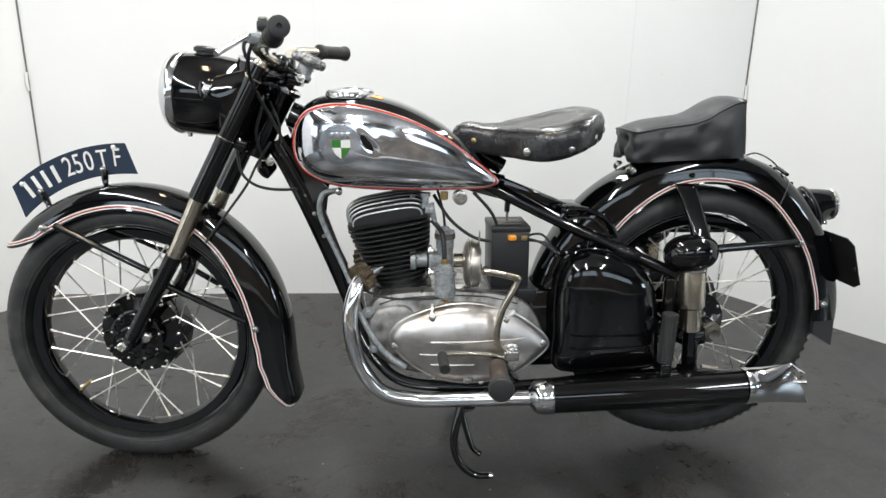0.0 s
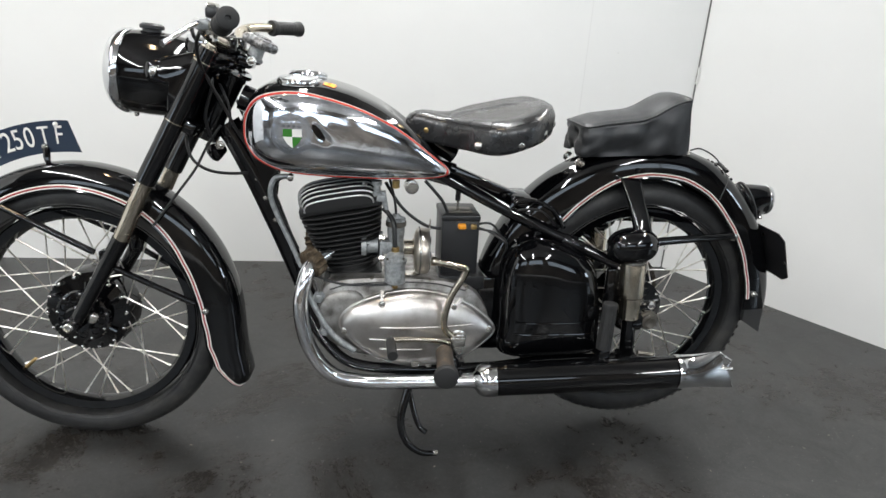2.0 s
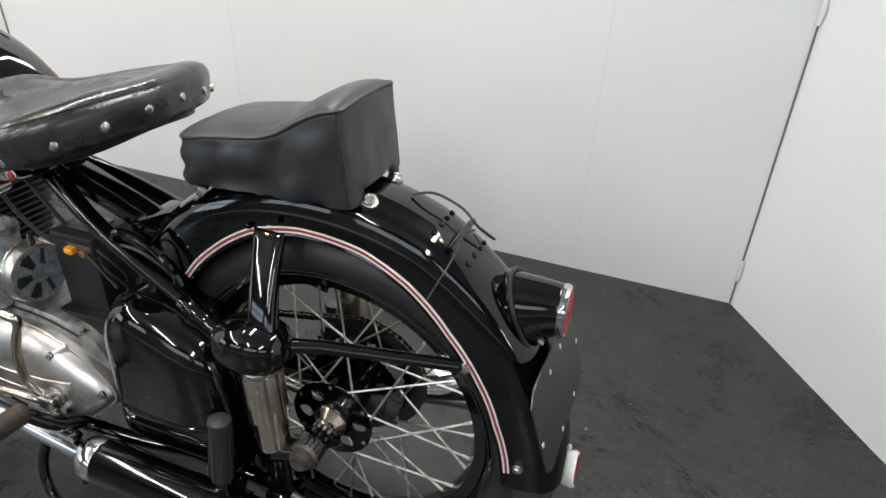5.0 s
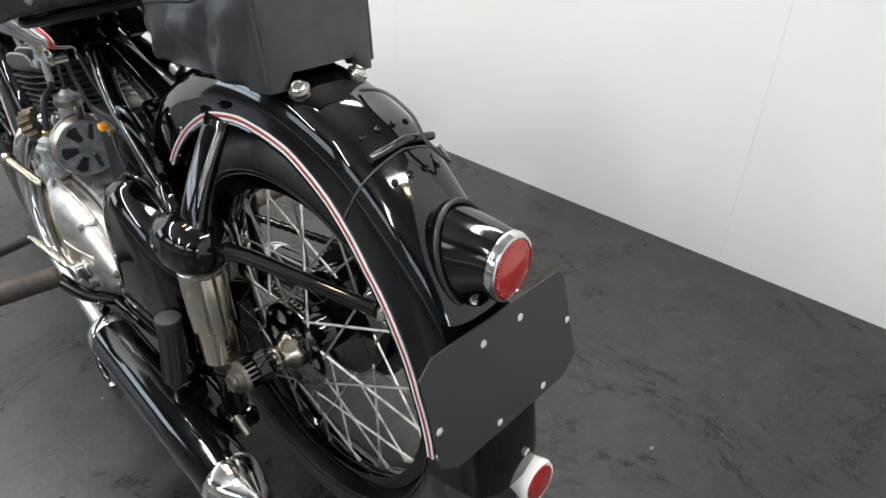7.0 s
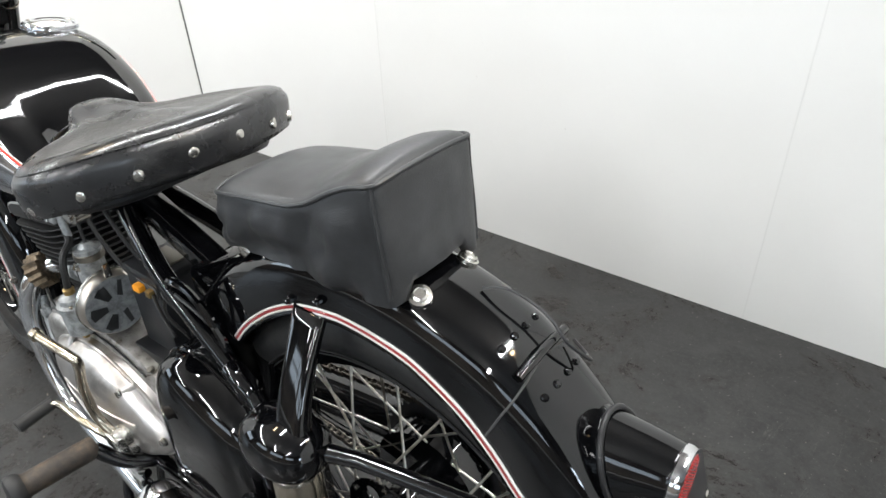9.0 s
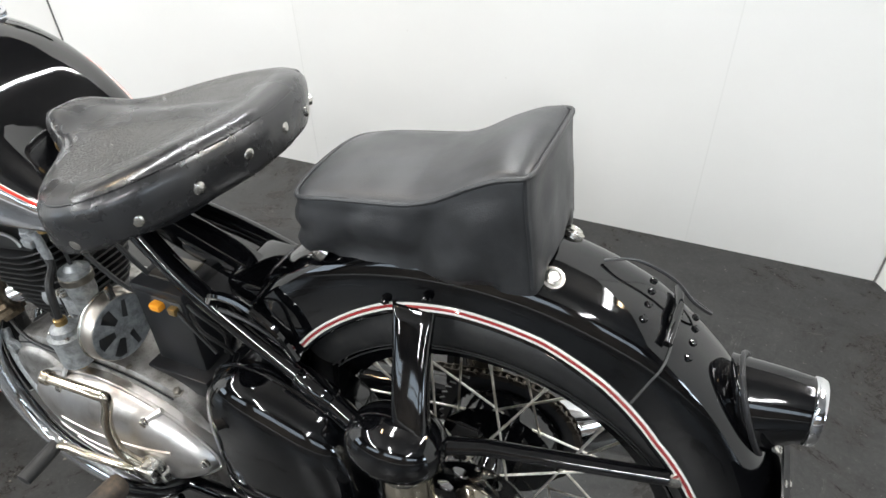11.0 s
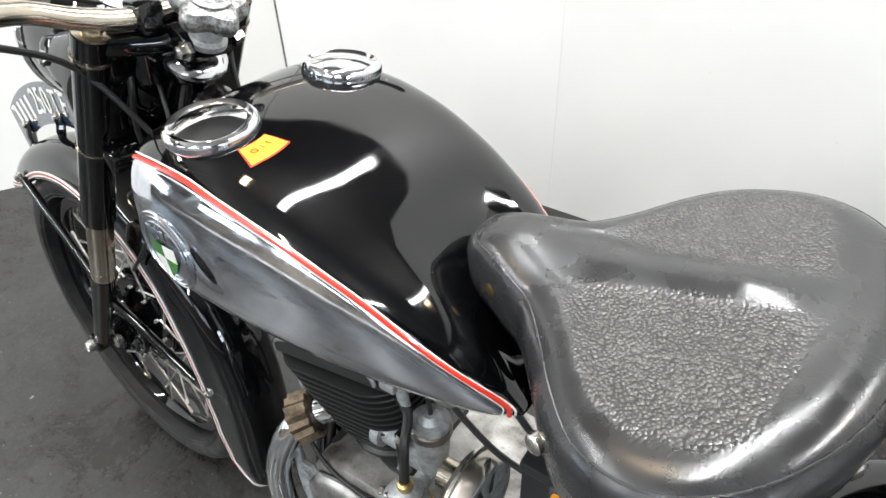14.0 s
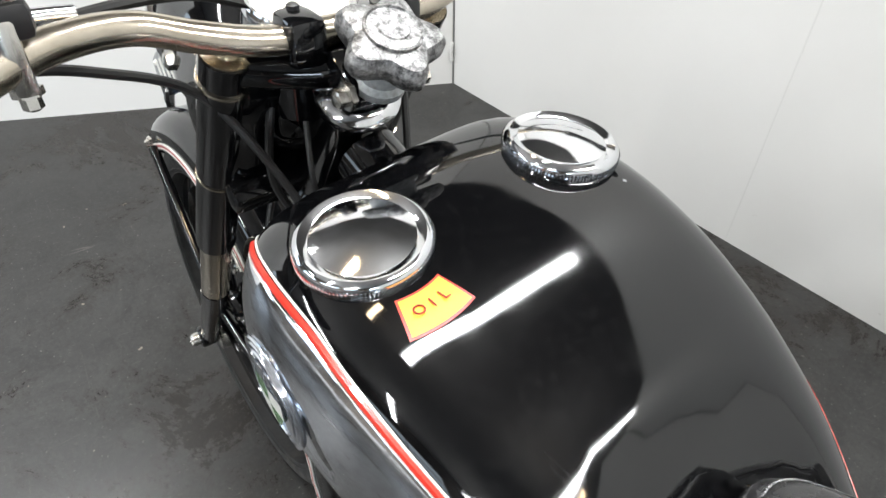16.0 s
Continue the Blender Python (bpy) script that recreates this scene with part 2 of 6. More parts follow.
EMBLEM = material("stamped_pale_metal", (0.62, 0.65, 0.7), 0.22, 1.0)
KNOB = material("worn_knob_alloy", (0.3, 0.3, 0.3), 0.5, 1.0)
wire(KNOB, ramp(KNOB, noise_node(KNOB, 140, 6, 0.75), [(0.4, (0.1, 0.1, 0.1)), (0.52, (0.3, 0.3, 0.3)), (0.64, (0.5, 0.5, 0.5))]), "Base Color")
bump(KNOB, noise_node(KNOB, 220, 4), 0.5, 0.0012)
FINEDGE = material("polished_fin_alloy", (0.46, 0.46, 0.45), 0.38, 1.0)
CHAIN = material("oily_chain_steel", (0.09, 0.08, 0.068), 0.35, 1.0)
HOUSING = material("dull_grey_steel", (0.5, 0.46, 0.41), 0.34, 1.0)
IRON = material("black_cylinder_iron", (0.018, 0.018, 0.018), 0.42, 0.2)
HALL = material("hall_plaster", (0.3, 0.28, 0.26), 0.8)
wire(HALL, ramp(HALL, noise_node(HALL, 0.8, 6), [(0.35, (0.06, 0.052, 0.045)), (0.65, (0.2, 0.17, 0.14))]), "Base Color")
CEIL = material("hall_ceiling_dark", (0.1, 0.095, 0.09), 0.8)
wire(CEIL, ramp(CEIL, noise_node(CEIL, 0.5, 3, 0.5), [(0.35, (0.24, 0.23, 0.22)), (0.65, (0.33, 0.32, 0.31))]), "Base Color")
TIN = material("white_lamp_housing", (0.7, 0.7, 0.68), 0.4)
PALE_STRIP = material("pale_reflection_strip", (0.55, 0.55, 0.54), 0.4)
SEAM = material("dark_seam_gap", (0.05, 0.05, 0.05), 0.7)
JOINT = material("grey_panel_gap", (0.16, 0.16, 0.155), 0.7)
GLASS = material("clear_lamp_glass", (0.95, 0.96, 0.97), 0.05)
GLASS.node_tree.nodes["Principled BSDF"].inputs["Transmission Weight"].default_value = 1.0


# ---- mesh helpers ----
STEER = Matrix.Translation((-1.0, 0, 0.97)) @ Matrix.Rotation(radians(-4.4), 4, Vector((0.4756, 0, 0.8796))) @ Matrix.Translation((1.0, 0, -0.97))
V = Vector


def spline(points, n=8, closed=False):
    """Catmull-Rom through the points."""
    p = [V(q) for q in points]
    out, k = [], len(p)
    last = k if closed else k - 1
    for i in range(last):
        a, b, c, d = (p[(i + j) % k] if closed else p[min(max(i + j, 0), k - 1)] for j in (-1, 0, 1, 2))
        for s in range(n):
            t = s / n
            out.append(0.5 * ((2 * b) + (c - a) * t + (2 * a - 5 * b + 4 * c - d) * t * t + (3 * b - a - 3 * c + d) * t ** 3))
    if not closed:
        out.append(p[-1])
    return out


def rings(bm, loops, closed_ring=True, cap0=True, cap1=True, wrap=False):
    """Bridges loops of equal length into a skin."""
    vs = [[bm.verts.new(p) for p in loop] for loop in loops]
    n = len(vs[0])
    pairs = list(zip(vs, vs[1:])) + ([(vs[-1], vs[0])] if wrap else [])
    for a, b in pairs:
        for i in range(n if closed_ring else n - 1):
            j = (i + 1) % n
            bm.faces.new((a[i], a[j], b[j], b[i]))
    if closed_ring and not wrap:
        if cap0:
            bm.faces.new(list(reversed(vs[0])))
        if cap1:
            bm.faces.new(vs[-1])
    return vs


def add_tube(bm, points, radius, seg=12, closed=False):
    pts = [V(p) for p in points]
    n = len(pts)
    rad = radius if isinstance(radius, (list, tuple)) else [radius] * n
    if len(rad) != n:
        rad = [float(v) for v in np.interp(np.linspace(0, 1, n), np.linspace(0, 1, len(rad)), rad)]
    tan = []
    for i in range(n):
        a = pts[(i - 1) % n] if closed or i > 0 else pts[i]
        b = pts[(i + 1) % n] if closed or i < n - 1 else pts[i]
        tan.append((b - a).normalized())
    up = V((0, 0, 1)) if abs(tan[0].z) < 0.9 else V((0, 1, 0))
    side = tan[0].cross(up).normalized()
    loops = []
    for i in range(n):
        side = (side - tan[i] * side.dot(tan[i])).normalized()
        other = tan[i].cross(side)
        loops.append([pts[i] + rad[i] * (side * math.cos(2 * math.pi * k / seg) + other * math.sin(2 * math.pi * k / seg)) for k in range(seg)])
    rings(bm, loops, True, True, True, closed)
    return bm


def tube(points, radius, seg=12, closed=False, smooth=0):
    return add_tube(bmesh.new(), spline(points, smooth, closed) if smooth else points, radius, seg, closed)


def axes_for(d):
    d = V(d).normalized()
    a = d.cross(V((0, 0, 1)) if abs(d.z) < 0.9 else V((1, 0, 0))).normalized()
    return d, a, d.cross(a)


def add_lathe(bm, origin, direction, profile, seg=32):
    """profile: (distance along, radius)."""
    d, a, b = axes_for(direction)
    o = V(origin)
    loops = [[o + d * h + r * (a * math.cos(2 * math.pi * k / seg) + b * math.sin(2 * math.pi * k / seg)) for k in range(seg)] for h, r in [(h, max(r, 1e-4)) for h, r in profile]]
    rings(bm, loops)
    return bm


def lathe(origin, direction, profile, seg=32):
    return add_lathe(bmesh.new(), origin, direction, profile, seg)


def add_box(bm, centre, size, bevel=0.003, turn=None):
    made = bmesh.ops.create_cube(bm, size=1.0)
    m = Matrix.Translation(centre) @ (turn or Matrix()) @ Matrix.Diagonal((*size, 1))
    bmesh.ops.transform(bm, matrix=m, verts=made["verts"])
    if bevel:
        edges = list({e for v in made["verts"] for e in v.link_edges})
        bmesh.ops.bevel(bm, geom=edges, offset=bevel, segments=2, affect="EDGES", profile=0.5)
    return bm


def box(centre, size, bevel=0.003, turn=None):
    return add_box(bmesh.new(), centre, size, bevel, turn)


def plate_from(outline, y0, y1, bevel=0.002):
    """An outline of (x, z), extruded from y0 to y1."""
    bm = bmesh.new()
    rings(bm, [[(x, y0, z) for x, z in outline], [(x, y1, z) for x, z in outline]])
    if bevel:
        bmesh.ops.bevel(bm, geom=[e for e in bm.edges if len(e.link_faces) == 2 and e.calc_face_angle(0) > 1.0], offset=bevel, segments=2, affect="EDGES", profile=0.5)
    return bm


def link_mesh(name, bm, mats, parent=None, label="", angle=38, matrix=None):
    if matrix is not None:
        bmesh.ops.transform(bm, matrix=matrix, verts=bm.verts)
    bmesh.ops.recalc_face_normals(bm, faces=bm.faces)
    me = bpy.data.meshes.new(name)
    bm.to_mesh(me)
    bm.free()
    for m in mats if isinstance(mats, (list, tuple)) else [mats]:
        me.materials.append(m)
    me.shade_smooth()
    me.set_sharp_from_angle(angle=radians(angle))
    ob = new(name, me)
    if parent is not None:
        ob.parent = parent
    if label:
        ob["label"] = label
    return ob


def part(name, bm, mat, parent, label="", steer=False, angle=38):
    return link_mesh(name, bm, mat, parent, label, angle, STEER if steer else None)


def word(parent, name, text, size, m, mat, label="", depth=0.0006):
    cu = bpy.data.curves.new(name, "FONT")
    cu.body, cu.size, cu.extrude, cu.align_x, cu.align_y = text, size, depth, "CENTER", "CENTER"
    tmp = bpy.data.objects.new(name, cu)
    me = bpy.data.meshes.new_from_object(tmp)
    bpy.data.objects.remove(tmp)
    me.transform(m)
    me.materials.clear()
    me.materials.append(mat)
    ob = new(name, me)
    ob.parent = parent
    if label:
        ob["label"] = label
    return ob


def egg(points, y_edge, y_top, power=2.2, rim=0.0, n=14):
    """A domed cover over an outline of (x, z)."""
    o = [(p.x, p.z) for p in spline([(x, 0, z) for x, z in points], 6, True)]
    cx, cz = sum(x for x, _ in o) / len(o), sum(z for _, z in o) / len(o)
    bm = bmesh.new()
    c = bm.verts.new((cx, y_top, cz))
    prev = None
    rows = [(q / n, y_edge + (y_top - y_edge) * (1 - (q / n) ** power) ** (1 / power)) for q in range(1, n + 1)] + [(1.0, y_edge + rim)]
    for f, y in rows:
        row = [bm.verts.new((cx + (x - cx) * f, y, cz + (z - cz) * f)) for x, z in o]
        for i in range(len(o)):
            j = (i + 1) % len(o)
            if prev is None:
                bm.faces.new((c, row[i], row[j]))
            else:
                bm.faces.new((prev[i], row[i], row[j], prev[j]))
        prev = row
    return bm


# ---- the large structure ----
def wall(name, a, b, height, thick, mat, label):
    """A wall whose inner foot runs from a to b (local plan), its thickness to the right of that way."""
    (ax, ay), (bx, by) = a, b
    d = V((bx - ax, by - ay, 0)).normalized()
    n = V((d.y, -d.x, 0)) * thick
    p = [V((ax, ay, 0)), V((bx, by, 0)), V((bx, by, 0)) + n, V((ax, ay, 0)) + n]
    bm = bmesh.new()
    rings(bm, [p, [q + V((0, 0, height)) for q in p]])
    return tagged(link_mesh(name, bm, mat, None, "", 30, BASE), label, "wall", "", "structure")


CL, CR = (-2.209, 1.178), (0.712, 1.170)
SEAMS = [-1.085, 0.208]
GAP = 0.0025
HB = 2.1
wall("wall_back", (CR[0] - GAP, CR[1]), (CL[0] + GAP, CL[1]), HB, 0.04, WALL, "white painted panel wall behind the motorcycle")
LEFT_END = (CL[0] - 1.807, CL[1] - 3.0)
RIGHT_END = (CR[0] + 1.62, CR[1] - 2.55)
wall("wall_left", (CL[0] - GAP, CL[1] - GAP), LEFT_END, HB, 0.04, WALL, "white painted folding side panel of the booth")
wall("wall_right", RIGHT_END, (CR[0] + GAP, CR[1] - GAP), HB, 0.04, WALL, "white painted folding side panel of the booth")

bm = bmesh.new()
rings(bm, [[(-7, -6, 0), (6, -6, 0), (6, 3.4, 0), (-7, 3.4, 0)], [(-7, -6, -0.1), (6, -6, -0.1), (6, 3.4, -0.1), (-7, 3.4, -0.1)]])
tagged(link_mesh("floor", bm, FLOOR, None, "", 30, BASE), "dark grey painted floor, scuffed and stained", "floor", "", "structure")
# unseen pale strip, added to give chrome and black paint bright low reflections
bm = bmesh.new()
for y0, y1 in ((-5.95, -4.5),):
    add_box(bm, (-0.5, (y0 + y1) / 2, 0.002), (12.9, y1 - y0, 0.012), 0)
tagged(link_mesh("reflection_strip", bm, PALE_STRIP, None, "", 30, BASE), "pale floor strip out of view, added for bright reflections", "floor", "", "structure")
wall("wall_north", (6, 3.4), (-7, 3.4), 4.0, 0.1, HALL, "plain plaster wall of the hall")

# the hall's window walls: openings of (start, end) along the wall


def window_wall(name, m, length, openings, SILL, LINTEL, watts):
    """A wall along local x from 0 to length, its inner face at local y = 0, with barred windows and the daylight in them."""
    spans, at = [], 0.0
    for x0, x1 in openings:
        spans.append((at, x0, SILL, LINTEL))
        at = x1
    spans += [(at, length, SILL, LINTEL), (0, length, 0, SILL), (0, length, LINTEL, 4.0)]
    bm = bmesh.new()
    for x0, x1, z0, z1 in spans:
        add_box(bm, ((x0 + x1) / 2, 0.05, (z0 + z1) / 2), (x1 - x0, 0.1, z1 - z0), 0)
    tagged(link_mesh(name, bm, HALL, None, "", 30, m), "plain plaster wall of the hall with windows", "wall", "", "structure")
    for x0, x1 in openings:
        bm = bmesh.new()
        for x in (x0 + 0.03, (x0 + x1) / 2, x1 - 0.03):
            add_box(bm, (x, 0.03, (SILL + LINTEL) / 2), (0.06, 0.06, LINTEL - SILL), 0.005)
        for z in (SILL + 0.03, (SILL + LINTEL) / 2, LINTEL - 0.03):
            add_box(bm, ((x0 + x1) / 2, 0.03, z), (x1 - x0, 0.058, 0.09), 0.005)
        global window_count
        window_count += 1
        tagged(link_mesh("window_%d" % window_count, bm, TIN, None, "", 30, m), "white barred hall window letting in daylight", "window", "", "structure")
        data = bpy.data.lights.new("daylight", "AREA")
        data.shape, data.size, data.size_y, data.color = "RECTANGLE", x1 - x0, LINTEL - SILL, (0.72, 0.86, 1.0)
        data.energy = watts * (x1 - x0) / 2.0
        lamp = new("daylight", data)
        lamp.matrix_world = m @ pose((x0 + x1) / 2, 0.08, (SILL + LINTEL) / 2, 90, 0, 180)


window_count = 0
window_wall("wall_south", BASE @ pose(6, -6, 0, 0, 0, 180), 13.0, [(1.6, 4.4), (5.2, 8.0), (8.8, 11.6)], 1.7, 2.75, 24.0)
window_wall("wall_west", BASE @ pose(-7, -6, 0, 0, 0, 90), 9.4, [(0.5, 3.3)], 0.9, 2.4, 40.0)
window_wall("wall_east", BASE @ pose(6, 3.4, 0, 0, 0, -90), 9.4, [(5.4, 7.8)], 1.1, 2.1, WINDOW_POWER)
bm = bmesh.new()
rings(bm, [[(-7, -6, 4.0), (6, -6, 4.0), (6, 3.4, 4.0), (-7, 3.4, 4.0)], [(-7, -6, 4.1), (6, -6, 4.1), (6, 3.4, 4.1), (-7, 3.4, 4.1)]])
tagged(link_mesh("ceiling", bm, CEIL, None, "", 30, BASE), "plain dark ceiling of the hall", "ceiling", "", "structure")

# faint seams between the sheets of the back wall
FAINT = material("filled_sheet_seam", (0.685, 0.685, 0.67), 0.5)
for x in SEAMS:
    y = CL[1] + (CR[1] - CL[1]) * (x - CL[0]) / (CR[0] - CL[0])
    sm = link_mesh("panel_seam", box((x, y - 0.0002, HB / 2), (0.0035, 0.0016, HB - 0.01), 0), FAINT, None, "", 30, BASE)
    tagged(sm, "faint filled seam between white wall sheets", "wall seam", "", "structure")

# folding panel joints: dark gap strip and link clips
for nm, (x, y) in (("panel_joint_1", CL), ("panel_joint_2", CR)):
    sg = 1 if x > 0 else -1
    j = link_mesh(nm, box((x, y - 0.003, HB / 2), (0.0036, 0.0045, HB), 0), JOINT, None, "", 30, BASE)
    tagged(j, "narrow dark gap between two white panels", "panel joint", "", "structure")
    for z in (0.127, 0.89, 1.655):
        c = link_mesh("clip", tube([(x, y - 0.008, z - 0.035), (x, y - 0.014, z), (x, y - 0.008, z + 0.035)], 0.006, 8), TIN, None, "", 38, BASE)
        c.parent = j
        c["label"] = "small white metal clip over the gap"


def ceiling_light(x, y, long=LAMP_LONG, wide=0.13, watts=TUBE_POWER, colour=(0.98, 0.995, 1.0), label="long white fluorescent ceiling lamp out of view, switched on"):
    top = new("ceiling_light")
    top.matrix_world = BASE @ pose(x, y, LAMP_Z)
    tagged(top, label, "ceiling lamp", "hall lamps")
    part("housing", box((0, 0, 0.05), (wide + 0.07, long + 0.1, 0.06), 0.01), TIN, top)
    for sx in (-0.03, 0.03):
        part("suspension_rod", tube([(sx, 0, 0.08), (sx, 0, 4.0 - LAMP_Z)], 0.006, 8), TIN, top)
    data = bpy.data.lights.new("lamp_tube", "AREA")
    data.shape, data.size, data.size_y, data.energy, data.color = "RECTANGLE", wide, long, watts, colour
    lamp = new("lamp_tube", data)
    lamp.parent = top
    lamp.matrix_basis = pose(0, 0, 0.015)
    up = bpy.data.lights.new("lamp_tube", "AREA")
    up.shape, up.size, up.size_y, up.energy, up.color = "RECTANGLE", wide, long, TUBE_UPWARD * watts / TUBE_POWER, colour
    upper = new("lamp_tube", up)
    upper.parent = top
    upper.matrix_basis = pose(0, 0, 0.085, 180, 0, 0)
    return top


for lx, ly in LAMPS:
    ceiling_light(lx, ly)
for lx, ly in WARM_LAMPS:
    ceiling_light(lx, ly, 0.5, 0.1, 9.0, (1.0, 0.72, 0.42), "short warm yellow ceiling lamp, switched on")

# ---- the motorcycle ----
moto = new("motorcycle")
moto.matrix_world = BASE @ pose(0.0088, -0.021, 0.0202, -1.6, -0.85, 0)
tagged(moto, "black vintage motorcycle with chrome tank sides on its stand", "motorcycle")
moto_rear_axle, moto_front_axle = V((0, 0, 0.347)), V((-1.393, 0, 0.327))


def wheel(name, centre, R, steer, drum_side, tread, shoulder):
    cx, cz = centre.x, centre.z
    bm = bmesh.new()
    prof = [(-0.021, 0.243), (-0.023, 0.262), (-0.018, 0.266), (-0.012, 0.252), (0.012, 0.252), (0.018, 0.266), (0.023, 0.262), (0.021, 0.243), (0.008, 0.236), (-0.008, 0.236)]
    seg = 96
    rings(bm, [[(cx + r * math.cos(a), y, cz + r * math.sin(a)) for y, r in prof] for a in [2 * math.pi * k / seg for k in range(seg)]], True, True, True, True)
    rim = part(name, bm, PAINT, moto, "black enamelled rim with bright spokes", steer)
    # tyre
    half, bead = 0.045, 0.259
    bm = bmesh.new()
    sec = []
    for k in range(25):
        a = math.pi * (-0.16 + 1.32 * k / 24)
        y = half * math.cos(a)
        r = bead + (R - bead) * 0.5 + (R - bead) * 0.56 * math.sin(a)
        sec.append((y * (1.0 if abs(y) > 0.03 else 1.0), min(r, R)))
    seg = 120
    rings(bm, [[(cx + r * math.cos(a), y, cz + r * math.sin(a)) for y, r in sec] for a in [2 * math.pi * k / seg for k in range(seg)]], True, True, True, True)
    part("tyre", bm, RUBBER, rim, "black rubber tyre with a ribbed tread", steer)
    for side in (-1, 1):
        for rr_line, yy in ((0.272, 0.0408), (0.279, 0.0436), (0.309 if R < 0.33 else 0.316, 0.0368)):
            part("side_line", tube([(cx + rr_line * math.cos(a), side * yy, cz + rr_line * math.sin(a)) for a in [2 * math.pi * k / 96 for k in range(96)]], 0.0012, 5, True), RUBBER, rim, "", steer)
    # tread blocks
    bm = bmesh.new()
    n = 84
    for row, (y, rr) in list(enumerate(((-0.031, 0.0092), (-0.016, 0.002), (0.0, 0.0012), (0.016, 0.002), (0.031, 0.0092)))):
        if row in (0, 4) and not shoulder:
            continue
        for k in range(n if row in (0, 4) else tread):
            a = 2 * math.pi * (k + 0.5 * (row % 2)) / (n if row in (0, 4) else tread)
            w = 0.011 if row in (0, 4) else 2 * math.pi * R / tread * 0.82
            m = Matrix.Translation((cx + (R - rr) * math.cos(a), y, cz + (R - rr) * math.sin(a))) @ Matrix.Rotation(-a + math.pi / 2, 4, "Y") @ Matrix.Rotation(0.55 * (1 if y > 0 else -1) if row in (0, 4) else 0, 4, "X")
            vs = [bm.verts.new(m @ V((sx * w / 2, sy * 0.0055, sz * (0.0014 if row in (0, 4) else 0.0022)))) for sz in (-1, 1) for sx, sy in ((-1, -1), (1, -1), (1, 1), (-1, 1))]
            for f in ((4, 5, 6, 7), (0, 1, 5, 4), (1, 2, 6, 5), (2, 3, 7, 6), (3, 0, 4, 7)):
                bm.faces.new([vs[i] for i in f])
    tb = part("tread", bm, RUBBER, rim, "", steer, 20)
    tb["kind"] = "stuff"
    # hub
    y0, y1 = (-0.035, 0.05)
    if drum_side == "full":
        bm = lathe((cx, 0, cz), (0, 1, 0), [(-0.04, 0.02), (-0.04, 0.04), (-0.022, 0.05), (-0.012, 0.09), (-0.01, 0.1), (0.004, 0.105), (0.05, 0.105), (0.056, 0.098), (0.056, 0.02)], 48)
        hub = part("brake_hub", bm, PAINT, rim, "black brake drum ringed with small bolts", steer)
        for k in range(14):
            a = 2 * math.pi * k / 14
            part("bolt", lathe((cx + 0.093 * math.cos(a), -0.018, cz + 0.093 * math.sin(a)), (0, -1, 0), [(-0.004, 0.0042), (0.003, 0.0042), (0.0045, 0.002)], 8), STEEL, hub, "", steer)
        cap = part("hub_cover", lathe((cx, 0, cz), (0, 1, 0), [(-0.052, 0.018), (-0.052, 0.03), (-0.047, 0.033), (-0.045, 0.058), (-0.043, 0.063), (-0.036, 0.066), (-0.03, 0.06), (-0.02, 0.05)], 40), PAINT, rim, "black bolted hub cover", steer)
        for k in range(9):
            a = 2 * math.pi * (k + 0.2) / 9
            part("bolt", lathe((cx + 0.058 * math.cos(a), -0.044, cz + 0.058 * math.sin(a)), (0, -1, 0), [(-0.002, 0.0034), (0.003, 0.0034), (0.004, 0.0018)], 8), STEEL, cap, "", steer)
            a += math.pi / 9
            part("boss", lathe((cx + 0.046 * math.cos(a), -0.044, cz + 0.046 * math.sin(a)), (0, -1, 0), [(-0.001, 0.0115), (0.003, 0.0115), (0.0035, 0.009), (0.001, 0.008)], 14), PAINT, cap, "", steer)
        for k in range(6):
            a = 2 * math.pi * (k + 0.4) / 6
            part("rib", add_tube(bmesh.new(), [(cx + 0.035 * math.cos(a), -0.03, cz + 0.035 * math.sin(a)), (cx + 0.082 * math.cos(a), -0.02, cz + 0.082 * math.sin(a))], 0.005, 8), PAINT, hub, "", steer)
        fl, fr, rl, rr_ = -0.012, 0.05, 0.098, 0.105
    else:
        bm = lathe((cx, 0, cz), (0, 1, 0), [(-0.054, 0.02), (-0.052, 0.03), (-0.046, 0.032), (0.03, 0.032), (0.034, 0.09), (0.07, 0.093), (0.074, 0.085), (0.075, 0.02)], 48)
        hub = part("brake_hub", bm, PAINT, rim, "black hub with a drilled flange", steer)
        bm = bmesh.new()
        for k in range(6):
            a0 = 2 * math.pi * k / 6
            hole = [V((cx + 0.05 * math.cos(a0), 0, cz + 0.05 * math.sin(a0)))] * 24
            hole = [h + V((0.0125 * math.cos(t), 0, 0.0125 * math.sin(t))) for h, t in zip(hole, [a0 + 2 * math.pi * i / 24 for i in range(24)])]
            rim_pts = []
            for i in range(24):
                t = 2 * math.pi * i / 24
                u, w = math.cos(t), math.sin(t)
                big = max(abs(u), abs(w))
                r, da = 0.0515 + 0.0225 * u / big, math.pi / 6 * w / big
                rim_pts.append(V((cx + r * math.cos(a0 + da), 0, cz + r * math.sin(a0 + da))))
            loops = [[p + V((0, y, 0)) for p in pts] for y, pts in ((-0.046, hole), (-0.049, hole), (-0.049, rim_pts), (-0.046, rim_pts))]
            rings(bm, loops, True, False, False)
            part("stud", lathe((cx + 0.067 * math.cos(a0 + 0.52), -0.048, cz + 0.067 * math.sin(a0 + 0.52)), (0, -1, 0), [(-0.002, 0.0045), (0.003, 0.0045), (0.004, 0.002)], 8), STEEL, hub, "", steer)
        bmesh.ops.remove_doubles(bm, verts=bm.verts[:], dist=1e-5)
        part("flange", bm, PAINT, hub, "black flange drilled with six round holes", steer)
        bm = bmesh.new()
        n, z0 = 46, 0.078
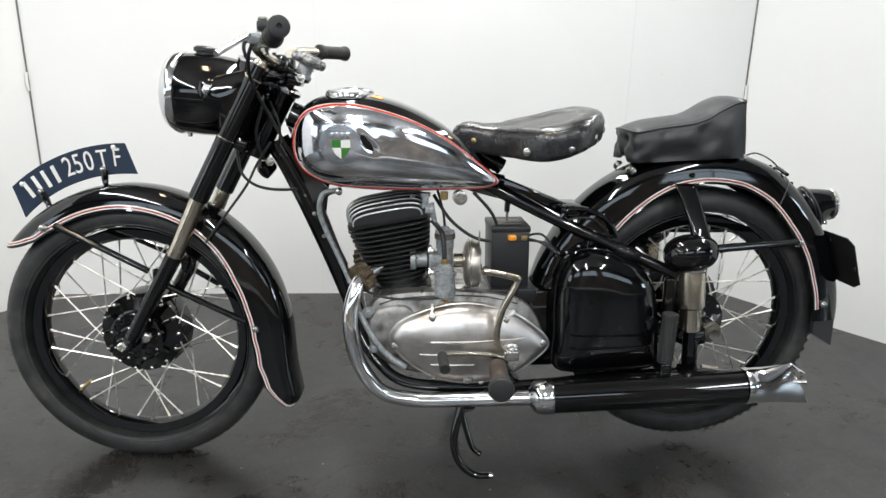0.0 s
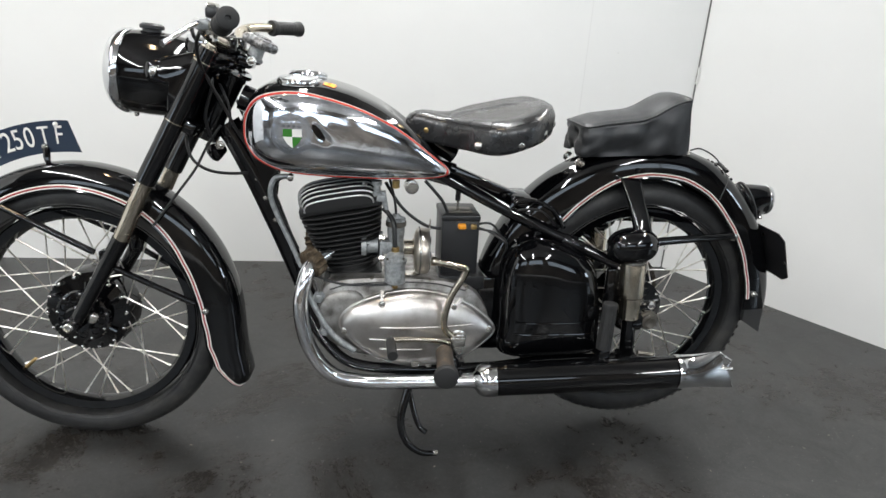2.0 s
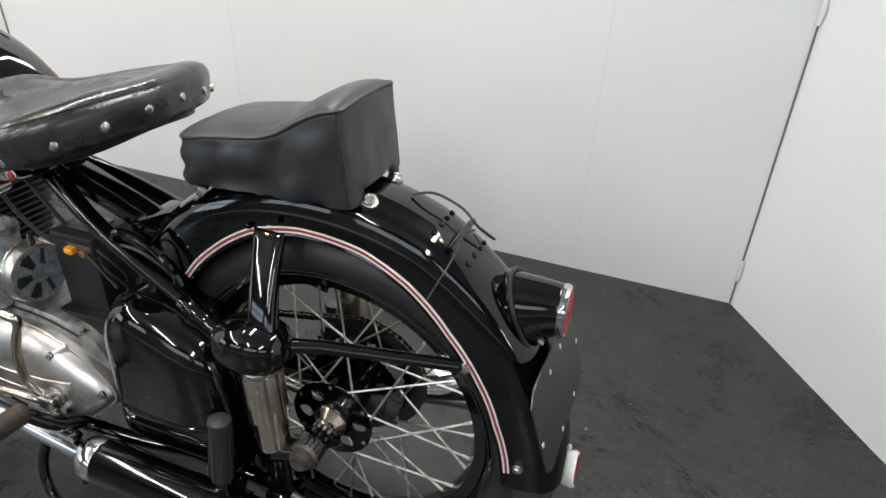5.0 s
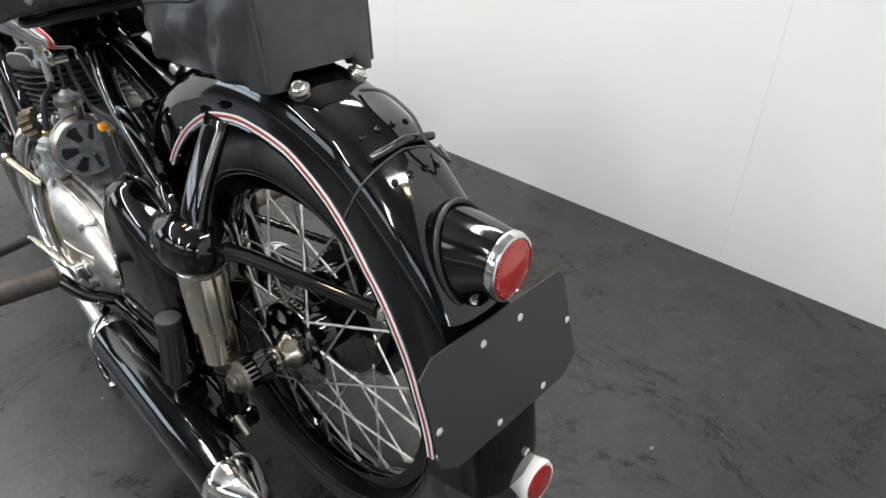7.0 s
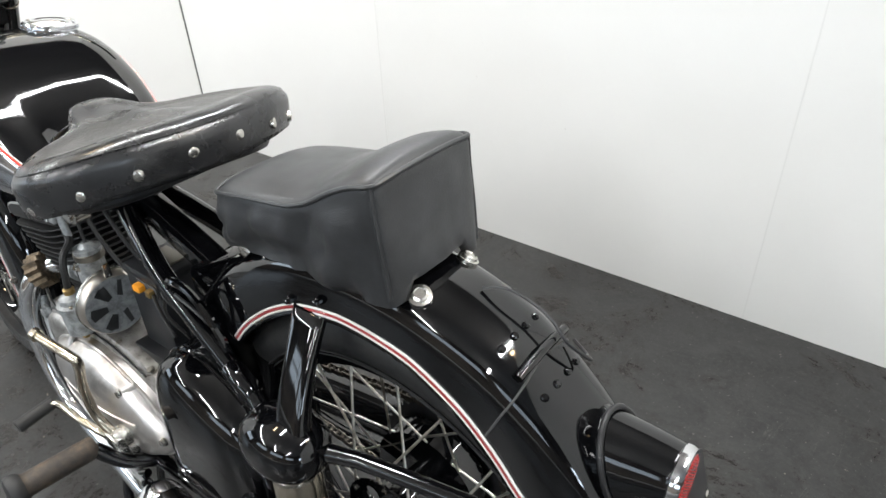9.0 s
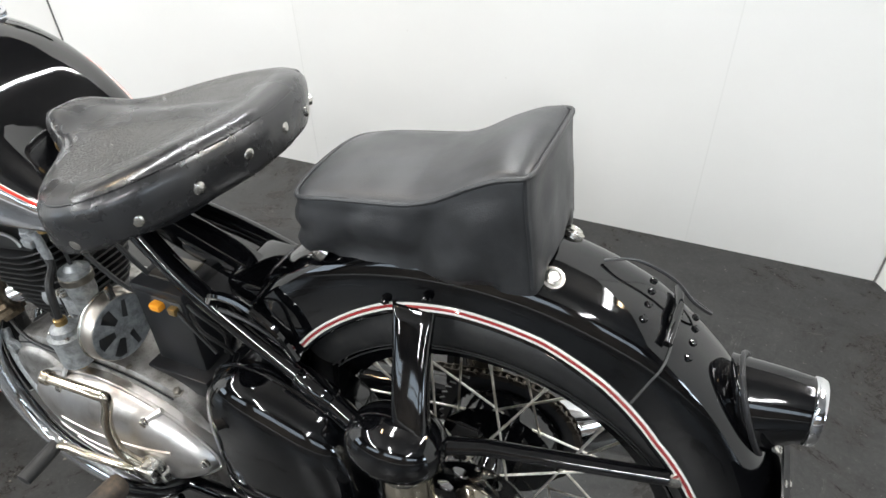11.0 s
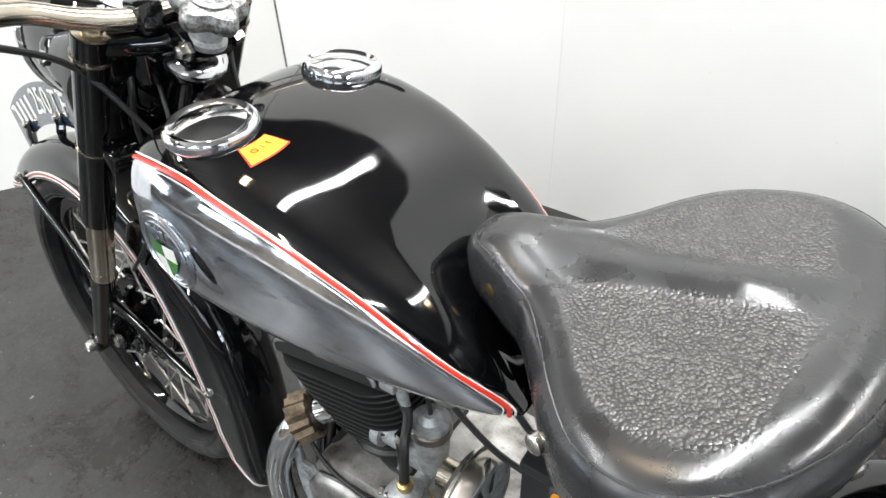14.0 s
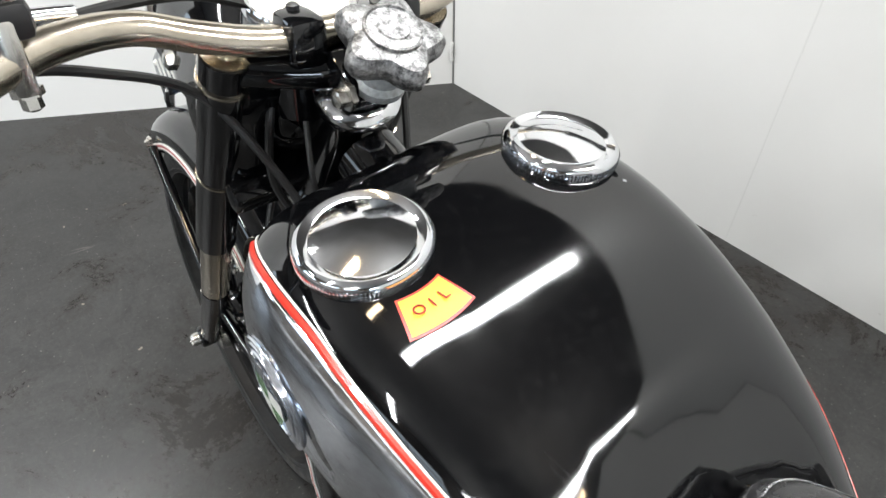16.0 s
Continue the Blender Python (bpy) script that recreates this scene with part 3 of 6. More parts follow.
        loop = []
        for k in range(n * 2):
            a = math.pi * k / n
            loop.append((cx + (0.116 if k % 2 else 0.107) * math.cos(a), cz + (0.116 if k % 2 else 0.107) * math.sin(a)))
        rings(bm, [[(x, 0.079, z) for x, z in loop], [(x, 0.083, z) for x, z in loop]])
        part("sprocket", bm, SATIN, rim, "black toothed sprocket", steer, 20)
        fl, fr, rl, rr_ = -0.047, 0.036, 0.071, 0.088
    # spokes
    for k in range(36):
        left = k % 2
        y, r = (fl, rl) if left else (fr, rr_)
        a1 = 2 * math.pi * k / 36
        sweep = (0.62 if r > 0.07 else 0.95) * (1 if (k // 2) % 2 else -1)
        p0 = V((cx + r * math.cos(a1 + sweep), y, cz + r * math.sin(a1 + sweep)))
        p1 = V((cx + 0.238 * math.cos(a1), (-0.006 if left else 0.006), cz + 0.238 * math.sin(a1)))
        bm = add_tube(bmesh.new(), [p0, p1], 0.0019, 6)
        d = (p1 - p0).normalized()
        add_tube(bm, [p1 - d * 0.016, p1], [0.0027, 0.0031], 6)
        part("spoke", bm, SPOKE, rim, "", steer)
    a = math.radians(222)
    part("valve", tube([(cx + 0.236 * math.cos(a), 0, cz + 0.236 * math.sin(a)), (cx + 0.2 * math.cos(a), 0, cz + 0.2 * math.sin(a))], [0.005, 0.0035], 8), BRASS, rim, "brass valve stem", steer)
    return rim


front_wheel = wheel("front_wheel", moto_front_axle, 0.327, True, "full", 60, False)
rear_wheel = wheel("rear_wheel", moto_rear_axle, 0.335, False, "rear", 60, True)


CROWN = 0.9


def guard_cut(rc, re, half):
    """How far the rounded crown runs out, 0 to 1, and the half width there, for a skirt that ends at radius re."""
    if re <= rc - 0.036:
        return 1.0, half * (CROWN + (1 - CROWN) * min(1.0, (rc - 0.036 - re) / 0.045) ** 0.85)
    q = max(0.0, 1 - (1 - (rc - re) / 0.036) ** 2) ** (1 / 2.4)
    return q, CROWN * half * q ** 0.92


def guard_angles(angles, n):
    lo, hi = angles
    return [lo + 0.25 * k for k in range(24)] + [lo + 6 + (hi - lo - 12) * k / n for k in range(n)] + [hi - 6 + 0.25 * k for k in range(25)]


def mudguard(name, centre, angles, crest, edge, half, label, steer, n=72):
    """A pressed guard: crest(angle) and edge(angle) give radii; angles in degrees from the rear, turning up."""
    bm = bmesh.new()
    outer = []
    for t in guard_angles(angles, n):
        a = math.radians(t)
        rc, re = crest(t), edge(t)
        cut = guard_cut(rc, re, half)[0]
        ro, ri = [], []
        for j in range(25):
            f = -1 + 2 * j / 24
            g, sg = abs(f), (1 if f >= 0 else -1)
            if g < 0.62:
                q = cut * g / 0.62
                r = rc - 0.036 * (1 - math.sqrt(max(0, 1 - q ** 2.4)))
                y = CROWN * half * (q ** 0.92) * sg
            else:
                q = (g - 0.62) / 0.38
                r = (rc - 0.036) + (re - rc + 0.036) * q if cut == 1.0 else re - 0.0002 * q
                y = guard_cut(rc, r, half)[1] * sg if cut == 1.0 else half * (CROWN * cut ** 0.92 + 0.0003 * q) * sg
            ro.append((centre.x + r * math.cos(a), y, centre.z + r * math.sin(a)))
            r2, y2 = r - 0.0022, y * 0.97
            ri.append((centre.x + r2 * math.cos(a), y2, centre.z + r2 * math.sin(a)))
        outer.append(ro + list(reversed(ri)))
    rings(bm, outer)
    return part(name, bm, PAINT, moto, label, steer)


def edge_line(centre, angles, crest, edge, half, off, dr, n=90):
    out = []
    for t in guard_angles(angles, n):
        rc, re = crest(t), edge(t) + dr
        cut, y = guard_cut(rc, min(re, rc), half)
        a, r = math.radians(t), min(re, rc) + (off if cut < 1.0 else 0.0)
        out.append((centre.x + r * math.cos(a), -(y + off * cut), centre.z + r * math.sin(a)))
    return out


def table(keys):
    xs, ys = zip(*sorted(keys))

    def f(t):
        return float(np.interp(t, xs, ys))
    return f


FH = 0.060
f_crest = table([(-27, 0.416), (-25, 0.424), (-22, 0.424), (-19, 0.412), (-16, 0.400), (-12, 0.389), (-6, 0.380), (0, 0.376), (12, 0.373), (90, 0.373), (122, 0.37), (136, 0.37), (143, 0.371)])
f_edge = table([(-27, 0.4158), (-26.85, 0.408), (-26.4, 0.397), (-25.5, 0.381), (-24, 0.361), (-21.5, 0.338), (-13, 0.304), (0, 0.287), (15, 0.283), (30, 0.287), (45, 0.3), (60, 0.309), (90, 0.315), (120, 0.312), (130, 0.317), (136, 0.332), (140, 0.35), (142, 0.363), (143, 0.3708)])
f_guard = mudguard("front_mudguard", moto_front_axle, (-27, 143), f_crest, f_edge, FH, "deep black front mudguard with white and red lining", True)
r_crest = table([(-1, 0.388), (20, 0.387), (30, 0.391), (41, 0.399), (55, 0.411), (66, 0.423), (80, 0.427), (114, 0.429), (130, 0.43), (175, 0.43)])
r_edge = table([(-1, 0.304), (5, 0.302), (21, 0.3), (36, 0.308), (50, 0.319), (65, 0.34), (77, 0.351), (93, 0.354), (106, 0.351), (121, 0.336), (134, 0.325), (150, 0.32), (175, 0.32)])
RH = 0.07
r_guard = mudguard("rear_mudguard", V((0, 0, 0.347)), (-1, 172), r_crest, r_edge, RH, "deep black rear mudguard with white and red lining", False)

for guard, c, ang, crest, edge, half, steer in ((f_guard, moto_front_axle, (-26.95, 142.9), f_crest, f_edge, FH, True), (r_guard, V((0, 0, 0.347)), (5, 134.5), r_crest, r_edge, RH, False)):
    for side in (1, -1):
        for dr, mat, rad in ((0.0045, WHITE, 0.0016), (0.0078, DARKRED, 0.0019), (0.0111, WHITE, 0.0016)):
            line = [(x, y * side, z) for x, y, z in edge_line(c, ang, crest, edge, half, 0.0012, dr)]
            part("lining", tube(line, rad, 6), mat, guard, "", steer)
        line = [(x, y * side, z) for x, y, z in edge_line(c, ang, crest, edge, half, -0.0005, 0.0)]
        part("rolled_edge", tube(line, 0.003, 8), PAINT, guard, "", steer)


def bolt(parent, p, d, r=0.007, h=0.005, mat=None, steer=False, name="bolt", label=""):
    bm = lathe(p, d, [(-0.004, r * 1.5), (0.0008, r * 1.5), (0.001, r), (h, r), (h + 0.0015, r * 0.6)], 6 if r > 0.005 else 10)
    return part(name, bm, mat or STEEL, parent, label, steer, 30)


bolt(f_guard, (-1.095, -0.062, 0.353), (0, -1, 0), 0.006, 0.004, STEEL, True)
bolt(f_guard, (-1.575, -0.062, 0.60), (0, -1, 0), 0.007, 0.006, STEEL, True)

# front number plate along the guard
pc = V((-1.393, 0, 0.327))
bm = bmesh.new()
outer, inner = [], []
for k in range(25):
    t, u, sink = math.radians(89.9 + 37.6 * k / 24), math.radians(86.4 + 45.2 * k / 24), 0.009 * (k / 24) ** 2
    outer.append((pc.x + (0.466 - sink) * math.cos(t), pc.z + (0.466 - sink) * math.sin(t)))
    inner.append((pc.x + (0.394 - sink) * math.cos(u), pc.z + (0.394 - sink) * math.sin(u)))
rings(bm, [[(o[0], y, o[1]), (o[0], y + 0.002, o[1]), (i[0], y + 0.002, i[1]), (i[0], y, i[1])] for o, i, y in [(o, i, -0.004) for o, i in zip(outer, inner)]])
name_plate = part("front_plate", bm, BLUEPLATE, f_guard, "curved dark blue enamel plate with white letters", True)
for p in ((93.4, 0.457), (124.5, 0.448)):
    t = math.radians(p[0])
    bolt(name_plate, (pc.x + p[1] * math.cos(t), -0.004, pc.z + p[1] * math.sin(t)), (0, -1, 0), 0.004, 0.003, WHITE, True)
for t0 in (97.5, 120.5):
    t = math.radians(t0)
    pts = [(pc.x + r * math.cos(t), y, pc.z + r * math.sin(t)) for r, y in ((0.412, -0.006), (0.396, -0.008), (0.385, -0.012), (0.372, -0.014))]
    part("clamp", tube(pts, [0.007, 0.008, 0.008, 0.006], 8), PAINT, name_plate, "", True)
    bolt(name_plate, (pc.x + 0.408 * math.cos(t), -0.01, pc.z + 0.408 * math.sin(t)), (0, -1, 0), 0.005, 0.006, STEEL, True)
for ch, t0, hgt in (("2", 108.6, 0.052), ("5", 105.4, 0.052), ("0", 101.8, 0.052), ("T", 97.3, 0.048), ("F", 92.9, 0.048)):
    t = math.radians(t0)
    m = STEER @ Matrix.Translation((pc.x + 0.431 * math.cos(t), -0.0048, pc.z + 0.431 * math.sin(t))) @ Matrix.Rotation(math.pi / 2 - t, 4, "Y") @ Matrix.Rotation(math.pi / 2, 4, "X") @ Matrix.Diagonal((0.72, 1.0, 1, 1))
    word(name_plate, "letter", ch, hgt * 1.25, m, WHITE)
for t0 in (123.9, 120.4, 117.0, 113.4):
    t = math.radians(t0)
    m = Matrix.Translation((pc.x + 0.428 * math.cos(t), -0.0045, pc.z + 0.428 * math.sin(t))) @ Matrix.Rotation(math.pi / 2 - t, 4, "Y")
    part("plain_bar", box((0, 0, 0), (0.009, 0.0016, 0.042), 0, m), WHITE, name_plate, "plain white bar", True)

# fork
for s in (-1, 1):
    Y = 0.09 * s
    top, mid, low, end = V((-1.038, Y, 0.962)), V((-1.197, Y, 0.672)), V((-1.262, Y, 0.54)), V((-1.385, Y, 0.333))
    d = (mid - top).normalized()
    leg = part("fork_leg", tube([top, mid], [0.0215, 0.0225], 24), PAINT, moto, "black telescopic fork leg with a plated sleeve", True)
    part("sleeve", tube([mid, low], [0.0185, 0.0185], 24), NICKEL, leg, "warm nickel-plated sleeve", True)
    part("slider", tube([low, low + (end - low) * 0.6, end], [0.0195, 0.0165, 0.015], 24), PAINT, leg, "", True)
    for z in (0.935, 0.808):
        q = top + d * ((top.z - z) / -d.z)
        part("ring", tube([q - d * 0.0015, q + d * 0.0015], 0.0232, 24), NICKEL, leg, "thin plated ring", True)
    part("fork_cap", lathe(top, -d, [(-0.002, 0.0205), (0.002, 0.0205), (0.003, 0.012), (0.009, 0.0115), (0.0095, 0.006)], 18), NICKEL, leg, "plated fork cap", True)
    part("axle_lug", lathe((-1.393, Y, 0.327), (0, 1, 0), [(-0.017, 0.016), (-0.014, 0.019), (0.014, 0.019), (0.017, 0.016)], 20), PAINT, leg, "", True)
    part("bracket", box((-1.3, Y * 0.9, 0.485), (0.03, 0.03, 0.05), 0.004), PAINT, leg, "", True)
    for a, b in (((-1.33, Y * 0.9, 0.503), (-1.545, 0.064 * s, 0.607)), ((-1.288, Y * 0.9, 0.466), (-1.118, 0.061 * s, 0.372))):
        part("stay", tube([a, b], 0.0075, 10), PAINT, f_guard, "", True)
axle = part("front_axle", tube([(-1.393, -0.1, 0.327), (-1.393, 0.104, 0.327)], 0.008, 12), STEEL, moto, "plated wheel axle", True)
part("axle_nut", lathe((-1.393, -0.099, 0.327), (0, -1, 0), [(0, 0.014), (0.003, 0.0145), (0.005, 0.0115), (0.018, 0.011), (0.021, 0.008), (0.016, 0.006)], 12), STEEL, axle, "bright hexagon nut", True)
part("speedo_drive", lathe((-1.393, -0.07, 0.327), (0, 1, 0), [(0, 0.03), (0.004, 0.034), (0.028, 0.034), (0.03, 0.03)], 24), PAINT, axle, "", True)
part("lug", lathe((-1.352, -0.075, 0.338), (0, -1, 0), [(-0.004, 0.012), (0.008, 0.012), (0.01, 0.008)], 14), STEEL, axle, "", True)

# yokes and steering head
up = part("upper_yoke", tube([(-1.045, -0.09, 0.948), (-1.018, -0.05, 0.944), (-1.005, 0, 0.942), (-1.018, 0.05, 0.944), (-1.045, 0.09, 0.948)], [0.017, 0.014, 0.019, 0.014, 0.017], 14, False, 5), PAINT, moto, "", True)
low = part("lower_yoke", box((-1.105, 0, 0.80), (0.055, 0.19, 0.03), 0.008, Matrix.Rotation(radians(28.4), 4, "Y")), PAINT, moto, "", True)
stem = part("steering_stem", tube([(-0.985, 0, 0.965), (-1.088, 0, 0.775)], [0.018, 0.02], 20), PAINT, moto, "", True)
head = part("steering_head", lathe((-1.008, 0, 0.92), (-0.4756, 0, -0.8796), [(0, 0.026), (0.004, 0.031), (0.02, 0.0315), (0.024, 0.029), (0.15, 0.029), (0.156, 0.034), (0.172, 0.034), (0.175, 0.03)], 28), PAINT, moto)
part("head_ring", lathe((-1.007, 0, 0.917), (-0.4756, 0, -0.8796), [(-0.01, 0.026), (-0.006, 0.0335), (-0.002, 0.037), (0.004, 0.037), (0.008, 0.0345), (0.01, 0.03)], 32), CHROME, head, "bright bearing ring")
# friction damper star knob
bm = bmesh.new()
star = []
for k in range(60):
    a = 2 * math.pi * k / 60
    r = 0.036 + 0.006 * math.cos(5 * a)
    star.append((r * math.cos(a), r * math.sin(a)))
rings(bm, [[(x * f, y * f, z) for x, y in star] for f, z in ((0.55, -0.012), (0.9, -0.010), (1.0, -0.004), (1.0, 0.004), (0.9, 0.010), (0.66, 0.0125))])
km = STEER @ Matrix.Translation((-0.952, -0.002, 0.98)) @ Matrix.Rotation(radians(24), 4, "Y")
knob = link_mesh("damper_knob", bm, KNOB, moto, "worn grey star-shaped damper knob", 38, km)
part("disc", lathe((0, 0, 0.0125), (0, 0, 1), [(-0.001, 0.022), (0.0025, 0.022), (0.003, 0.0205), (0.0015, 0.0195), (0.0015, 0.012), (0.0025, 0.011), (0.0025, 0.001)], 28), KNOB, knob).data.transform(km)
part("collar", lathe((-0.957, -0.002, 0.97), (-0.42, 0, -0.9), [(0, 0.017), (0.02, 0.018), (0.024, 0.022), (0.03, 0.022)], 20), ZINC, knob, "", True)
part("stem_clamp", box((-0.985, 0, 0.943), (0.042, 0.06, 0.03), 0.006, Matrix.Rotation(radians(28), 4, "Y")), PAINT, stem, "", True)
for s in (-1, 1):
    bolt(stem, (-0.966, 0.032 * s, 0.94), (0.1, s, 0.05), 0.0075, 0.009, STEEL, True)

# handlebar
bar = []
half_bar = [(-1.012, 0.03, 0.972), (-1.014, 0.07, 0.974), (-1.026, 0.115, 0.983), (-1.036, 0.172, 1.006), (-1.016, 0.225, 1.019), (-0.979, 0.268, 1.021)]
left_bar = [(-1.012, 0.03, 0.972), (-1.014, 0.068, 0.973), (-1.024, 0.112, 0.982), (-1.027, 0.155, 0.996), (-1.006, 0.205, 1.003), (-0.968, 0.252, 1.004)]
pts = [(x, -y, z) for x, y, z in reversed(left_bar)] + half_bar
handlebar = part("handlebar", tube(pts, 0.0115, 18, False, 6), NICKEL, moto, "nickel-plated swept handlebar", True)
for s in (-1, 1):
    part("bar_clamp", box((-1.012, 0.042 * s, 0.972), (0.038, 0.03, 0.036), 0.007), PAINT, handlebar, "", True)
    bolt(handlebar, (-1.02, 0.042 * s, 0.989), (0, 0, 1), 0.005, 0.004, SATIN, True)
    a, b = (V((-0.97, -0.248, 1.004)), V((-0.933, -0.341, 1.015))) if s < 0 else (V((-0.979, 0.266, 1.021)), V((-0.918, 0.355, 1.024)))
    d = (b - a).normalized()
    prof = [(0, 0.019), (0.004, 0.0205), (0.012, 0.0205), (0.015, 0.0175)]
    for k in range(12):
        prof += [(0.02 + k * 0.006, 0.0172), (0.023 + k * 0.006, 0.0162)]
    prof += [(0.098, 0.0185), (0.104, 0.02), (0.112, 0.02), (0.1145, 0.017), (0.1145, 0.005), (0.108, 0.004)]
    prof = [(h * (b - a).length / 0.1145, r) for h, r in prof]
    part("grip", lathe(a, d, prof, 24), GRIP, handlebar, "ribbed black rubber grip", True)
    # lever with perch
    p = V((-1.03, 0.215, 1.01)) if s > 0 else V((-1.002, -0.224, 1.008))
    part("lever_perch", box(p + V((-0.008, 0, -0.002)), (0.03, 0.022, 0.022), 0.006), ZINC, handlebar, "", True)
    if s < 0:
        lv = [V((-1.032, -0.182, 1.01)), V((-1.028, -0.214, 1.012)), V((-1.012, -0.258, 1.008)), V((-1.028, -0.304, 0.988)), V((-1.047, -0.346, 0.967))]
    else:
        lv = [p + V((-0.02, 0, 0.0)), p + V((-0.04, 0.03, -0.01)), p + V((-0.03, 0.08, -0.022)), p + V((-0.008, 0.13, -0.03)), p + V((0.012, 0.16, -0.03))]
    part("lever", tube(lv, [0.005, 0.0058, 0.0052, 0.0048, 0.006], 10, False, 5), CHROME, handlebar, "polished hand lever", True)
    if s > 0:
        part("clip", lathe((-1.03, 0.197, 1.01), (-0.2, s, 0.2), [(-0.008, 0.0135), (0.008, 0.0135)], 16), STEEL, handlebar, "", True)
# switch block on the left bar
sw = part("switch_block", box((-0.99, -0.226, 1.028), (0.024, 0.034, 0.022), 0.006), SATIN, handlebar, "", True)
part("lid", box((-0.99, -0.226, 1.041), (0.02, 0.028, 0.008), 0.004), STEEL, sw, "bright metal lid", True)
part("strap", box((-0.991, -0.225, 1.009), (0.028, 0.012, 0.044), 0.003), STEEL, sw, "", True)
bolt(sw, (-0.99, -0.225, 0.984), (0.2, 0, -1), 0.006, 0.008, STEEL, True)

# headlamp
la, ld = V((-1.245, 0, 0.908)), V((-0.996, 0, 0.087)).normalized()
lamp_shell = part("headlamp", lathe(la, -ld, [(0, 0.083), (0.004, 0.088), (0.02, 0.0915), (0.055, 0.092), (0.095, 0.0905), (0.13, 0.085), (0.16, 0.074), (0.182, 0.057), (0.195, 0.035), (0.2, 0.001)], 48), PAINT, moto, "black headlamp shell with a chrome rim", True)
part("rim", lathe(la, ld, [(-0.008, 0.0905), (-0.004, 0.0935), (0.004, 0.0935), (0.014, 0.0895), (0.022, 0.083), (0.026, 0.077), (0.023, 0.074)], 48), CHROME, lamp_shell, "chrome lamp rim", True)
part("reflector", lathe(la, ld, [(-0.04, 0.002), (-0.03, 0.04), (0.0, 0.078)], 40), CHROME, lamp_shell, "", True)
part("lens", lathe(la, ld, [(0.0215, 0.076), (0.027, 0.066), (0.034, 0.043), (0.037, 0.02), (0.038, 0.001)], 40), GLASS, lamp_shell, "domed clear glass", True)
part("switch_knob", lathe((-1.188, 0.0, 0.994), (0.08, 0, 1), [(-0.008, 0.02), (0.004, 0.02), (0.006, 0.026), (0.013, 0.026), (0.017, 0.02), (0.018, 0.008)], 24), SATIN, lamp_shell, "black switch knob", True)
part("speedometer_cup", lathe((-1.066, -0.016, 0.957), (0.2, 0, 1), [(-0.06, 0.05), (-0.02, 0.05), (0.012, 0.046), (0.016, 0.0455)], 40), PAINT, lamp_shell, "", True)
sp = part("speedometer", lathe((-1.066, -0.016, 0.957), (0.2, 0, 1), [(0.0145, 0.046), (0.02, 0.047), (0.026, 0.044), (0.024, 0.04), (0.016, 0.0398)], 40), CHROME, lamp_shell, "round speedometer in a chrome bezel", True)
part("dial", lathe((-1.066, -0.016, 0.957), (0.2, 0, 1), [(0.0185, 0.04), (0.02, 0.0395), (0.0202, 0.001)], 40), DIAL, sp, "white dial face", True)
part("screw", lathe((-1.238, 0, 0.822), (0.05, 0, -1), [(-0.004, 0.006), (0.012, 0.006), (0.014, 0.004)], 10), STEEL, lamp_shell, "", True)
EAR = [(-1.186, 0.91), (-1.178, 0.929), (-1.156, 0.937), (-1.114, 0.948), (-1.062, 0.956), (-1.032, 0.935), (-1.07, 0.855), (-1.1, 0.80), (-1.137, 0.815), (-1.124, 0.855), (-1.128, 0.876), (-1.148, 0.888), (-1.17, 0.888)]
for s in (-1, 1):
    bm = egg(EAR, s * 0.078, s * 0.105, 2.2, -s * 0.024)
    ear = part("lamp_ear", bm, PAINT, lamp_shell, "", True, 60)
    bolt(ear, (-1.155, s * 0.1, 0.912), (0, s, 0), 0.008, 0.007, STEEL, True)
    part("boss", lathe((-1.155, s * 0.0895, 0.912), (0, s, 0), [(-0.04, 0.0255), (0.003, 0.024), (0.008, 0.019), (0.0105, 0.013), (0.011, 0.009)], 24), PAINT, ear, "", True)

# cables at the head
for pts, r in (
    ([(-1.123, -0.03, 0.79), (-1.108, -0.06, 0.73), (-1.069, -0.055, 0.697), (-1.003, -0.03, 0.687), (-0.95, -0.01, 0.70)], 0.0035),
    ([(-1.04, -0.05, 0.80), (-1.075, -0.05, 0.749), (-1.104, -0.05, 0.697), (-1.155, -0.06, 0.63), (-1.2, -0.07, 0.57)], 0.003),
    ([(-1.03, -0.235, 1.0), (-1.05, -0.18, 0.975), (-1.06, -0.11, 0.93), (-1.03, -0.07, 0.85), (-1.0, -0.05, 0.78), (-0.97, -0.03, 0.73)], 0.0038),
    ([(-1.0, -0.235, 1.015), (-1.05, -0.18, 1.012), (-1.075, -0.1, 1.0), (-1.08, -0.05, 0.98)], 0.004),
    ([(-1.04, 0.235, 1.0), (-1.07, 0.2, 0.97), (-1.06, 0.1, 0.92), (-1.02, 0.06, 0.84), (-0.985, 0.04, 0.76)], 0.0038),
    ([(-1.09, -0.02, 0.95), (-1.05, -0.06, 0.9), (-1.07, -0.06, 0.82), (-1.06, -0.04, 0.76)], 0.004),
    ([(-1.08, 0.02, 0.95), (-1.04, 0.03, 0.88), (-1.05, 0.03, 0.8), (-1.09, 0.02, 0.74)], 0.004),
    ([(-1.045, -0.03, 0.9), (-1.02, -0.045, 0.84), (-1.025, -0.035, 0.79)], 0.0028),
):
    part("cable", tube(pts, r, 8, False, 6), CABLE, moto, "black cable sheath")
part("horn", lathe((-1.06, -0.02, 0.735), (-0.5, -0.6, -0.3), [(-0.02, 0.014), (0.0, 0.02), (0.01, 0.021), (0.014, 0.016), (0.016, 0.006)], 24), PAINT, moto)
bolt(head, (-1.045, -0.05, 0.755), (0, -1, 0), 0.007, 0.01, STEEL)

